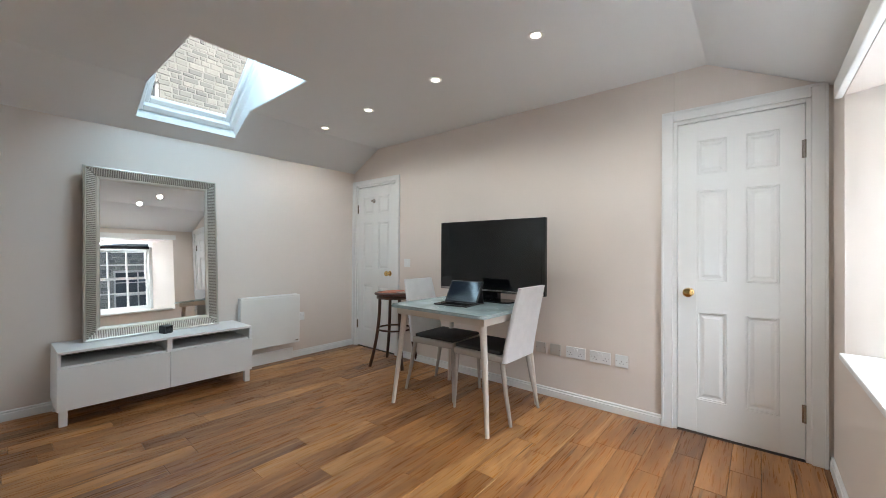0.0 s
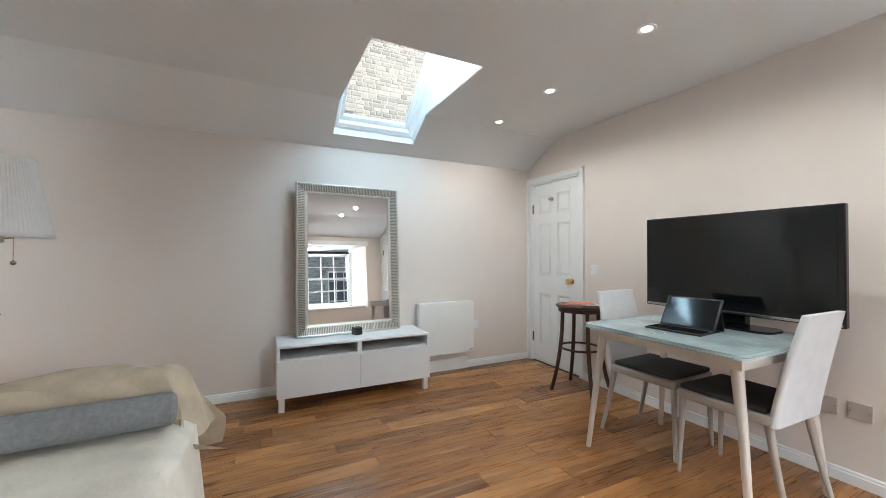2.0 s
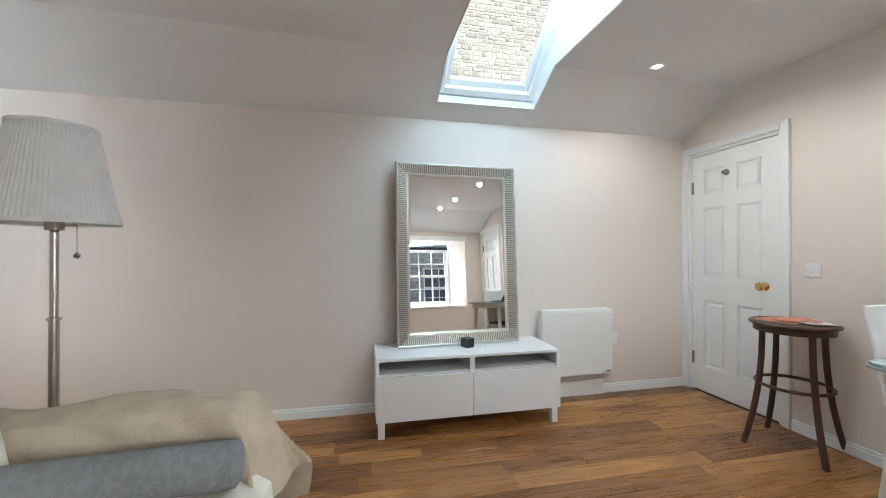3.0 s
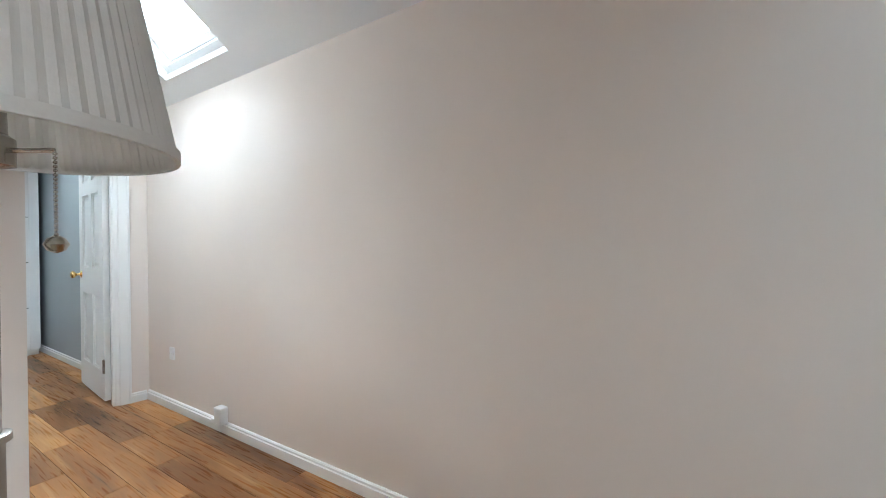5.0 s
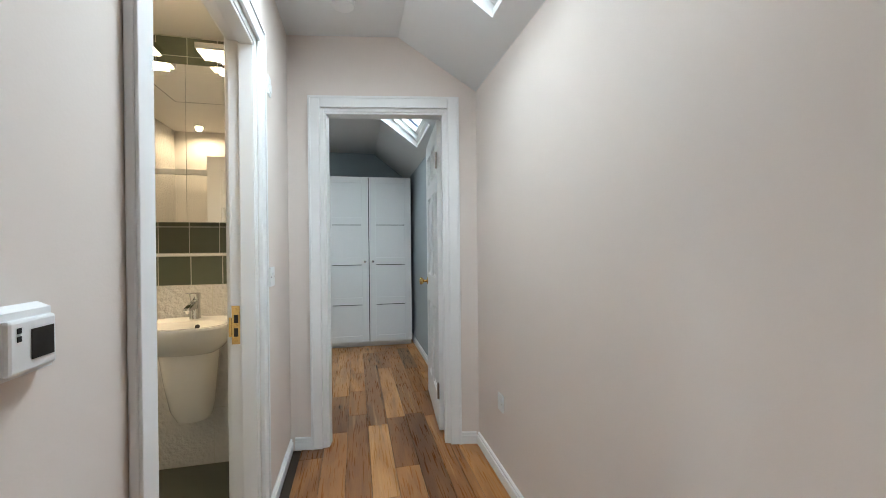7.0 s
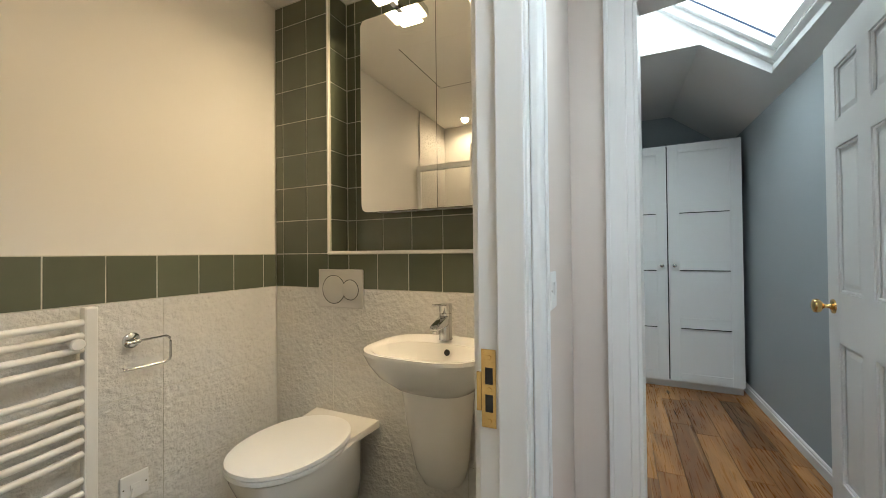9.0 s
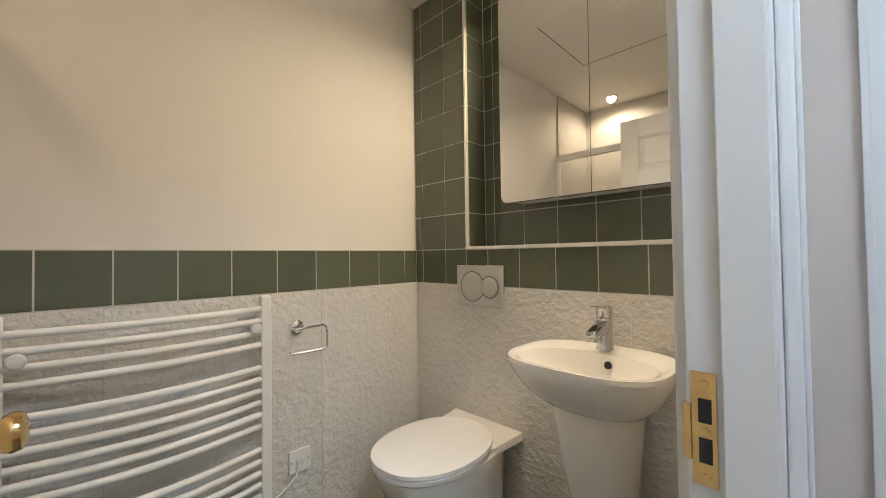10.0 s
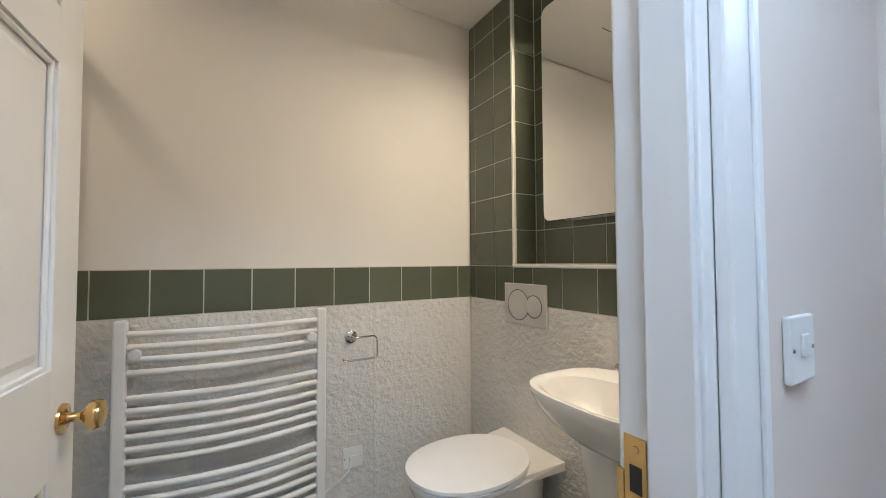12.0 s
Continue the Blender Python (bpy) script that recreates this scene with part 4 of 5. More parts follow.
def dining_chair():
    """Seat at the origin, the back on the +y side."""
    t = thing("dining_chair", Matrix(), "taupe dining chair with white back cover and charcoal cushion", "chair", "chairs at the table")
    part("seat", cuboid(-0.20, 0.20, -0.21, 0.21, 0.395, 0.445, 0.014, 3), TAUPE, t, "", True)
    part("cushion", cuboid(-0.19, 0.19, -0.20, 0.185, 0.4455, 0.472, 0.011, 3), CUSHION, t, "charcoal seat cushion", True)
    bm = bmesh.new()
    rows = []
    for k in range(9):
        s = k / 8
        z, y, w = 0.40 + 0.50 * s, 0.212 + 0.105 * s ** 1.2, 0.200 - 0.022 * s
        th = 0.040 - 0.014 * s
        loop = rounded(-w, w, y - th / 2, y + th / 2, th * 0.45, 3)
        rows.append([bm.verts.new((a, b + 0.004 * math.sin(9 * a + 5 * z), z + 0.010 * math.cos(a / w * 1.3) * s)) for a, b in loop])
    n = len(rows[0])
    for a, b in zip(rows, rows[1:]):
        for i in range(n):
            bm.faces.new((a[i], a[(i + 1) % n], b[(i + 1) % n], b[i]))
    bm.faces.new(rows[0])
    bm.faces.new(rows[-1])
    part("backrest", bm, COVER, t, "white stretch cover on the back", True)
    for sx in (-1, 1):
        part("leg", tube([(sx * 0.190, -0.205, 0), (sx * 0.178, -0.190, 0.395)], [0.010, 0.017], 12), TAUPE, t, "", True)
        part("leg", tube([(sx * 0.200, 0.270, 0), (sx * 0.188, 0.225, 0.2), (sx * 0.178, 0.19, 0.396)], [0.011, 0.015, 0.018], 12), TAUPE, t, "", True)
    return t


chair = dining_chair()
chair.matrix_world = pose(-0.43, -1.84, 0, 0, 0, 3)
copy_thing(chair, pose(-0.485, -2.32, 0, 0, 0, 180))


def bar_stool():
    t = thing("bar_stool", pose(-0.225, -0.985, 0, 0, 0, 20) @ Matrix.Diagonal((1.14, 1.14, 1, 1)), "dark bentwood bar stool with a footring", "stool")
    part("seat", lathe([(0.05, 0.700), (0.165, 0.700), (0.178, 0.708), (0.180, 0.716), (0.172, 0.724), (0.150, 0.722), (0.02, 0.720)], 40), STOOLWOOD, t, "", True)
    part("seat_ring", lathe([(0.150, 0.668), (0.160, 0.668), (0.160, 0.6995), (0.150, 0.6995)], 40, closed=False), STOOLWOOD, t, "", True)
    for k in range(4):
        a = radians(45 + 90 * k)
        pts = []
        for i in range(9):
            s = i / 8
            r = 0.135 + 0.085 * (1 - s) ** 2.2
            pts.append((r * math.cos(a), r * math.sin(a), 0.70 * s))
        part("leg", tube(pts, [0.014] * 9, 12), STOOLWOOD, t, "", True)
    ring = [(0.150 * math.cos(2 * math.pi * i / 40), 0.150 * math.sin(2 * math.pi * i / 40), 0.36) for i in range(41)]
    part("footring", tube(ring, 0.009, 10), STOOLWOOD, t, "", True)


bar_stool()
for k, (dx, dy, rz, mt, lab) in enumerate([(-0.06, 0.03, 15, PAPER1, "orange glossy magazine on the bar stool"), (0.05, -0.06, -25, PAPER2, "pale glossy magazine on the bar stool"), (0.01, 0.0, 60, PAPER1, "folded orange leaflet on the bar stool")]):
    t = thing("magazine", pose(-0.225 + dx, -0.985 + dy, 0.7245 + 0.0045 * k, 0, 0, rz), lab, "magazine")
    part("pages", cuboid(-0.07, 0.07, -0.095, 0.095, 0.0002, 0.0034), PAPER2, t)
    part("cover", cuboid(-0.071, 0.071, -0.096, 0.096, 0.0035, 0.0042), mt, t)


def draped(xs, ys, height, name, material, parent, thick=0.012, label=""):
    """A cloth sheet: height(x, y) gives z; the sheet has thickness."""
    bm = bmesh.new()
    g = [[bm.verts.new((*height(x, y),)) for y in ys] for x in xs]
    for i in range(len(xs) - 1):
        for j in range(len(ys) - 1):
            bm.faces.new((g[i][j], g[i + 1][j], g[i + 1][j + 1], g[i][j + 1]))
    bmesh.ops.recalc_face_normals(bm, faces=bm.faces[:])
    bmesh.ops.solidify(bm, geom=bm.faces[:], thickness=thick)
    return part(name, bm, material, parent, label, True)


def sofa():
    t = thing("sofa", pose(-3.42, -2.2, 0), "cream sofa under a pale velvet throw", "sofa")
    rnd = random.Random(3)
    part("base", cuboid(-0.50, 0.44, -0.92, 0.92, 0.05, 0.26, 0.03, 3), SOFA, t, "", True)
    for x in (-0.42, 0.36):
        for y in (-0.82, 0.82):
            part("foot", lathe([(0.022, 0), (0.026, 0.0495)], 14, m=Matrix.Translation((x, y, 0))), STOOLWOOD, t)
    part("arm", cuboid(-0.49, 0.34, 0.78, 0.93, 0.26, 0.632, 0.045, 4), SOFA, t, "", True)
    part("arm", cuboid(-0.49, 0.40, -0.93, -0.78, 0.26, 0.61, 0.045, 4), SOFA, t, "", True)
    part("backrest", cuboid(-0.51, -0.30, -0.77, 0.77, 0.26, 0.80, 0.06, 4), SOFA, t, "", True)

    for y0, y1 in ((-0.77, -0.005), (0.005, 0.765)):
        bm = cuboid(-0.08, 0.08, y0, y1, 0, 0.43, 0.06, 5)
        bmesh.ops.transform(bm, matrix=Matrix.Translation((-0.225, 0, 0.43)) @ Matrix.Rotation(radians(-13), 4, "Y"), verts=bm.verts[:])
        part("back_cushion", bm, SOFA, t, "", True)

    def seat(x, y):
        n = noise.noise(Vector((x * 3, y * 3, 2))) * 0.012 + noise.noise(Vector((x * 9, y * 9, 5))) * 0.004
        # over the front edge the cloth falls to the floor
        if x > 0.44:
            return (0.455 + 0.018 * math.sin(9 * y + 2 * math.sin(4 * y)) + (x - 0.44) * 0.10, y, 0.43 - (x - 0.44) + n)
        edge = max(0, x - 0.36) / 0.08
        return (x, y, 0.445 - 0.02 * edge ** 2 + n)

    xs = [-0.30 + 0.025 * i for i in range(30)] + [0.44 + 0.025 * i for i in range(1, 15)]
    draped(xs, [-0.77 + 0.02571 * i for i in range(61)], seat, "seat_cover", SOFA, t, 0.014, "cream velvet seat cover")
    part("seat_cushion", cuboid(-0.29, 0.435, -0.775, 0.775, 0.2605, 0.405, 0.03, 3), SOFA, t, "", True)
    return t


sofa()


def throw():
    """Beige throw over the sofa arm: up the inner side, over the top, down the outer side and round the front."""
    bm = bmesh.new()
    nx, ns = 96, 52
    path = [(-0.045, 0.44), (-0.025, 0.50), (-0.022, 0.56), (-0.010, 0.612), (0.035, 0.632), (0.090, 0.636), (0.145, 0.630), (0.178, 0.600), (0.186, 0.5), (0.192, 0.40), (0.205, 0.30), (0.215, 0.20)]

    def along(s):
        k = min(len(path) - 2, int(s * (len(path) - 1)))
        f = s * (len(path) - 1) - k
        a, b = path[k], path[k + 1]
        return a[0] + (b[0] - a[0]) * f, a[1] + (b[1] - a[1]) * f

    end, top = 0.335, 0.640
    g = []
    for i in range(nx):
        a = -0.46 + i * 1.17 / (nx - 1)
        d = max(0.0, a - end)
        row = []
        for j in range(ns):
            s = j / (ns - 1)
            dy, z = along(s)
            f = math.sin(15 * (a + 0.9 * s) + 2.2 * noise.noise(Vector((a * 3, s * 2, 1)))) * 0.020 + noise.noise(Vector((a * 8, s * 6, 3))) * 0.010
            f *= max(0.25, 1 - d * 5)
            up = 1 if 0.25 < s < 0.65 else 0.4
            out = (-1 if s < 0.3 else 1) * abs(f) * (1.3 if s > 0.6 else 1.1)
            x, z2 = a, z + (f * 0.6 + 0.012 * math.sin(5.5 * a + 1)) * up
            if d > 0:
                # past the end of the arm the cloth turns down and flares towards the outer corner
                outer = min(1.0, max(0.0, (s - 0.25) / 0.45))
                turn = 1 - math.exp(-d / 0.035)
                fall = max(0.0, d - 0.035 * turn)
                x = end + 0.055 * turn + fall * (0.16 + 0.34 * outer) + 0.016 * math.sin(13 * s + 7 * d) * min(1, fall / 0.08)
                z2 = min(z2, top - 0.94 * fall - 0.012 * (1 - turn))
                dy += 0.10 * fall * (outer - 0.2)
            row.append(bm.verts.new((x, dy + out * 0.6, max(0.06, z2))))
        g.append(row)
    for i in range(nx - 1):
        for j in range(ns - 1):
            bm.faces.new((g[i][j], g[i + 1][j], g[i + 1][j + 1], g[i][j + 1]))
    bmesh.ops.recalc_face_normals(bm, faces=bm.faces[:])
    bmesh.ops.solidify(bm, geom=bm.faces[:], thickness=0.010)
    t = part("throw", bm, THROW, None, "", True)
    t.matrix_world = pose(-3.43, -1.44, 0.024)
    tagged(t, "beige velvet throw draped over the sofa arm", "throw")


throw()


def bolster():
    m = pose(-3.30, -1.545, 0.530, 0, 0, 3)
    t = thing("bolster_cushion", m, "grey bolster cushion lying along the sofa arm", "cushion")
    r, h = 0.064, 0.29
    mm = Matrix.Rotation(radians(90), 4, "Y")
    part("body", lathe([(r * 0.8, -h), (r * 0.97, -h + 0.008), (r, -h + 0.03), (r * 1.01, 0), (r, h - 0.03), (r * 0.97, h - 0.008), (r * 0.8, h)], 36, m=mm), BOLSTER, t, "", True)
    for s in (-1, 1):
        bm = lathe([(0.002, s * (h + 0.006)), (r * 0.5, s * (h + 0.005)), (r * 0.8, s * (h + 0.0005))], 36, m=mm)
        part("end_cap", bm, BOLSTER, t, "", True)


bolster()


def floor_lamp():
    t = thing("floor_lamp", pose(-3.703, -1.165, 0), "brushed steel floor lamp with pleated white shade", "floor lamp")
    part("base", lathe([(0.02, 0), (0.105, 0), (0.110, 0.006), (0.106, 0.014), (0.05, 0.022), (0.018, 0.034), (0.016, 0.04)], 40), STEEL, t, "", True)
    part("pole", lathe([(0.0145, 0.038), (0.0145, 0.905), (0.012, 0.9055), (0.012, 1.20)], 20), STEEL, t, "", True)
    part("collar", lathe([(0.0125, 0.896), (0.020, 0.898), (0.020, 0.906), (0.0125, 0.908)], 20), STEEL, t, "", True)
    part("lamp_holder", lathe([(0.010, 1.2005), (0.026, 1.205), (0.026, 1.235), (0.020, 1.24), (0.018, 1.30), (0.012, 1.31)], 20), STEEL, t, "", True)
    # pleats
    n, z0, z1, r0, r1 = 150, 1.230, 1.552, 0.175, 0.113
    bm = bmesh.new()
    rings = []
    for s, k in ((0, 0), (0.5, 1), (1, 2)):
        rings.append([bm.verts.new(((r0 + (r1 - r0) * s + (0.0026 if i % 2 else 0)) * math.cos(2 * math.pi * i / n), (r0 + (r1 - r0) * s + (0.0026 if i % 2 else 0)) * math.sin(2 * math.pi * i / n), z0 + (z1 - z0) * s)) for i in range(n)])
    for a, b in zip(rings, rings[1:]):
        for i in range(n):
            bm.faces.new((a[i], a[(i + 1) % n], b[(i + 1) % n], b[i]))
    bmesh.ops.recalc_face_normals(bm, faces=bm.faces[:])
    bmesh.ops.solidify(bm, geom=bm.faces[:], thickness=0.003)
    sh = part("shade", bm, SHADE, t, "pleated white cloth shade", False)
    for z, r in ((z0, r0), (z1, r1)):
        part("hem", lathe([(r - 0.002, z - 0.005), (r + 0.0045, z - 0.005), (r + 0.0045, z + 0.009), (r - 0.002, z + 0.009), (r - 0.002, z - 0.005)], 64, closed=False), SHADE, sh, "", True)
    for k in range(3):
        a = radians(120 * k + 20)
        part("shade_arm", tube([(0.02 * math.cos(a), 0.02 * math.sin(a), 1.3), (0.09 * math.cos(a), 0.09 * math.sin(a), 1.45), (r1 * math.cos(a), r1 * math.sin(a), 1.53)], 0.002, 6), STEEL, t)
    bm = bmesh.new()
    for i in range(20):
        bmesh.ops.create_icosphere(bm, subdivisions=1, radius=0.0024, matrix=Matrix.Translation((0.034, 0.050, 1.222 - i * 0.0049)))
    part("pull_chain", bm, STEEL, t)
    part("chain_arm", tube([(0.014, 0.02, 1.222), (0.034, 0.050, 1.226)], 0.003, 8), STEEL, t)
    part("chain_ball", lathe([(0.002, 1.107), (0.008, 1.110), (0.0115, 1.117), (0.008, 1.124), (0.002, 1.128)], 18, m=Matrix.Translation((0.034, 0.050, 0))), STEEL, t, "", True)


floor_lamp()


def downlight(x, y, z, material=BULB):
    t = thing("downlight", pose(x, y, z), "small recessed downlight, lit", "downlight", "ceiling downlights")
    part("bezel", lathe([(0.026, -0.001), (0.046, -0.001), (0.047, -0.004), (0.043, -0.007), (0.028, -0.004), (0.026, -0.001)], 32, closed=False), WHITE, t, "", True)
    part("lens", lathe([(0.005, -0.0035), (0.025, -0.0032), (0.0255, -0.0012)], 24), material, t, "lit lens")


for sx, sy in SPOTS:
    downlight(sx, sy, ceil_z(sx))

# ---- hall ----
t = thing("smoke_alarm", pose(-6.16, -0.755, ceil_z(-6.16)), "round white smoke alarm on the ceiling", "smoke alarm")
part("base", lathe([(0.01, -0.001), (0.058, -0.001), (0.058, -0.014), (0.05, -0.016)], 36), PLASTIC, t, "", True)
part("cap", lathe([(0.046, -0.0165), (0.046, -0.022), (0.054, -0.024), (0.053, -0.034), (0.040, -0.042), (0.005, -0.044)], 36), PLASTIC, t, "", True)

t = thing("cooker_switch", HALLP(-4.495, 1.072), "tall white boxed wall switch with a red rocker", "wall switch")
part("back_box", cuboid(-0.043, 0.043, -0.034, -0.0006, -0.074, 0.074, 0.003), PLASTIC, t)
part("face_plate", cuboid(-0.044, 0.044, -0.042, -0.0342, -0.075, 0.075, 0.003), PLASTIC, t)
part("rocker", hexa([(-0.011, -0.0422, -0.022), (0.011, -0.0422, -0.022), (0.011, -0.0422, 0.020), (-0.011, -0.0422, 0.020)], [(-0.010, -0.053, -0.021), (0.010, -0.053, -0.021), (0.010, -0.044, 0.019), (-0.010, -0.044, 0.019)]), RED, t, "red rocker switch")
part("neon", cuboid(-0.008, 0.008, -0.0436, -0.0422, 0.029, 0.040, 0.0005, 1), RED, t, "red neon window")
for z in (-0.062, 0.063):
    part("screw", lathe([(0.0035, 0), (0.003, 0.001)], 10, m=Matrix.Translation((0, -0.0421, z)) @ Matrix.Rotation(radians(90), 4, "X")), STEEL, t)
t = thing("thermostat", HALLP(-4.742, 1.062), "white wall thermostat with a small dark display", "thermostat")
part("back_box", hexa([(-0.040, -0.0006, -0.042), (0.040, -0.0006, -0.042), (0.040, -0.0006, 0.042), (-0.040, -0.0006, 0.042)], [(-0.036, -0.017, -0.036), (0.036, -0.017, -0.036), (0.036, -0.017, 0.036), (-0.036, -0.017, 0.036)]), PLASTIC, t)
part("body", cuboid(-0.036, 0.030, -0.027, -0.0172, -0.031, 0.029, 0.004), PLASTIC, t)
part("display", cuboid(-0.008, 0.024, -0.0282, -0.0272, -0.018, 0.016, 0.0003, 1), SCREEN, t, "dark display")
for z in (0.008, 0.017):
    part("button", cuboid(-0.026, -0.021, -0.0282, -0.0272, z - 0.003, z + 0.003), BLACKMATT, t)
plate("light_switch", HALLP(-6.075, 1.04), 0.082, 0.088, "white light switch beside the bathroom door", "light switch", PLASTIC, [(0, 0.005, 0.022, 0.030)])
plate("bell_box", HALLP(-6.06, 1.90), 0.055, 0.085, "small white sensor box high on the wall", "sensor", PLASTIC, [(0, -0.01, 0.03, 0.04)])
plate("phone_socket", NORTH(-6.0, 0.385), 0.065, 0.085, "white telephone socket on the wall", "socket", PLASTIC, [(0, 0.0, 0.016, 0.012)])
t = thing("plug_adaptor", pose(-5.33, -0.0175, 0.04), "white plug-in adaptor on the skirting board", "adaptor")
part("body", cuboid(-0.034, 0.034, -0.050, -0.0005, 0.035, 0.135, 0.006), PLASTIC, t)
part("transformer", cuboid(-0.075, -0.0345, -0.045, -0.006, 0.025, 0.062, 0.004), PLASTIC, t)
part("port", cuboid(-0.0765, -0.0752, -0.03, -0.02, 0.035, 0.047), BLACKMATT, t)

# ---- bedroom ----


def wardrobe():
    t = thing("wardrobe", pose(-8.78, -0.555, 0, 0, 0, -2), "tall white two-door wardrobe with panelled doors", "wardrobe")
    part("carcass", cuboid(-0.58, -0.001, -0.5, 0.5, 0.06, 2.01, 0.003), FOIL, t)
    # Black strip behind the door joint stands in for the shade there.
    part("gap_shade", cuboid(-0.0008, 0.002, -0.0042, 0.0042, 0.07, 2.0), BLACKMATT, t, "dark strip for the shade between the doors")
    part("plinth", cuboid(-0.58, -0.03, -0.495, 0.495, 0.0, 0.0595), FOIL, t)
    for s in (-1, 1):
        y0, y1 = (0.0045, 0.4985) if s > 0 else (-0.4985, -0.0045)
        d = part("door", cuboid(0.0, 0.012, y0, y1, 0.065, 2.005, 0.001), FOIL, t)
        bm = cuboid(0.0122, 0.020, y0, y0 + 0.075, 0.065, 2.005, 0.0015)
        cuboid(0.0122, 0.020, y1 - 0.075, y1, 0.065, 2.005, 0.0015, bm=bm)
        cuboid(0.0122, 0.020, y0 + 0.0752, y1 - 0.0752, 0.065, 0.135, 0.0015, bm=bm)
        cuboid(0.0122, 0.020, y0 + 0.0752, y1 - 0.0752, 1.935, 2.005, 0.0015, bm=bm)
        for z in (0.50, 0.97, 1.44):
            cuboid(0.0122, 0.020, y0 + 0.0752, y1 - 0.0752, z, z + 0.085, 0.0015, bm=bm)
        part("door_frame", bm, FOIL, d)
        for z in (0.50, 0.97, 1.44):
            # Black strip on the face draws a groove's shade; nothing is cut in.
            part("groove_shade", cuboid(0.0201, 0.0206, y0 + 0.08, y1 - 0.08, z - 0.004, z + 0.003), BLACKMATT, d)
        part("handle", lathe([(0.006, 0), (0.006, 0.012), (0.014, 0.016), (0.014, 0.026), (0.008, 0.03)], 16, m=Matrix.Translation((0.02, s * 0.045, 1.01)) @ Matrix.Rotation(radians(90), 4, "Y")), STEEL, d, "small steel knob", True)


wardrobe()

# ---- bathroom ----
SX, BY, BTOP = -6.51, -2.49, 0.975
SINKWALL = SX - 0.135
bm = cuboid(SINKWALL - 0.08, SINKWALL, BY, HALL - 0.1, -0.2, 2.6)
struct("wall_bathroom_west", bm, CREAM, "bathroom wall behind the niche", "wall")
bm = cuboid(SINKWALL + 0.0005, SX - 0.0018, BY, -2.1455, -0.05, 2.45)
cuboid(SINKWALL + 0.0005, SX - 0.0018, -2.1455, HALL - 0.1, -0.05, 1.132, bm=bm)
cuboid(SINKWALL + 0.0005, SINKWALL + 0.0064, -2.1455, HALL - 0.1, 1.132, 2.45, bm=bm)
struct("wall_boxing", bm, GROUT, "grouted tiled boxing of the cistern wall", "wall")
struct("wall_bathroom_south", cuboid(-6.75, -4.2, BY - 0.12, BY - 0.008, -0.2, 2.6), CREAM, "warm white painted bathroom wall", "wall")
struct("wall_bathroom_east", cuboid(-4.40, -4.3, BY, HALL - 0.1, -0.2, 2.6), CREAM, "warm white painted bathroom wall", "wall")
struct("wall_bathroom_north", cuboid(SINKWALL, BX0 - 0.07, HALL - 0.108, HALL - 0.1005, 0.0, 2.45), CREAM, "warm white painted bathroom wall", "wall")
struct("wall_bathroom_north_2", cuboid(BX1 + 0.07, -4.4, HALL - 0.108, HALL - 0.1005, 0.0, 2.45), CREAM, "warm white painted bathroom wall", "wall")
struct("floor_bathroom", cuboid(-6.7, -4.3, BY, HALL - 0.1, -0.011, -0.001), BATHFLOOR, "dark green bathroom floor", "floor")
struct("ceiling_bathroom", cuboid(SINKWALL, -4.4, BY, HALL - 0.1, 2.375, 2.385), CREAM, "warm white bathroom ceiling", "ceiling")
tile_back = struct("tile_bed", cuboid(SX, -4.4, BY - 0.0078, BY - 0.0018, 0, 1.137), GROUT, "pale grout bed behind the wall tiles", "wall")
struct("trim_niche", cuboid(SINKWALL + 0.0015, SX + 0.006, -2.157, HALL - 0.11, 1.1325, 1.1455, 0.002), PORCELAIN, "white marble ledge of the niche", "ledge")
struct("trim_edge", cuboid(SX - 0.0078, SX + 0.004, -2.157, -2.147, 1.146, 2.374, 0.001), PORCELAIN, "white edge trim of the niche", "trim")


def cabinet():
    t = thing("mirror_cabinet", pose(SINKWALL + 0.001, 0, 0), "mirrored bathroom cabinet with rounded corners", "cabinet")
    y0, ym, y1, z0, z1 = -1.945, -1.578, -1.211, 1.312, 2.15
    part("body", cuboid(0.0, 0.138, y0 + 0.01, y1 - 0.01, z0 + 0.01, z1 - 0.01), FOIL, t)
    for a, b, r0, r1 in ((y0, ym - 0.001, 0.03, 0.001), (ym + 0.001, y1, 0.001, 0.03)):
        # outline with the two outer corners rounded
        loop = []
        for cy, cz, r, a0 in ((b - r1, z1 - r1, r1, 0), (a + r0, z1 - r0, r0, 90), (a + r0, z0 + r0, r0, 180), (b - r1, z0 + r1, r1, 270)):
            loop += [(cy + r * math.cos(radians(a0 + 15 * k)), cz + r * math.sin(radians(a0 + 15 * k))) for k in range(7)]
        bm = bmesh.new()
        fa = [bm.verts.new((0.1385, y, z)) for y, z in loop]
        fb = [bm.verts.new((0.1600, y, z)) for y, z in loop]
        n = len(loop)
        for i in range(n):
            bm.faces.new((fa[i], fa[(i + 1) % n], fb[(i + 1) % n], fb[i]))
        bm.faces.new(fa)
        bm.faces.new(fb)
        part("mirror_door", bm, MIRROR, t, "mirrored cabinet door")
    return t


cabinet()


def mirror_light(y):
    t = thing("mirror_light", pose(SINKWALL + 0.14, y, 2.19), "chrome mirror light with a warm lit face", "wall light", "mirror lights")
    part("arm", cuboid(-0.06, 0.06, -0.012, 0.012, -0.032, -0.012, 0.003), CHROME, t)
    part("housing", cuboid(0.03, 0.155, -0.085, 0.085, -0.010, 0.022, 0.003), CHROME, t)
    part("diffuser", cuboid(0.038, 0.148, -0.077, 0.077, -0.017, -0.0103, 0.001, 1), BATHGLOW, t, "warm lit diffuser")


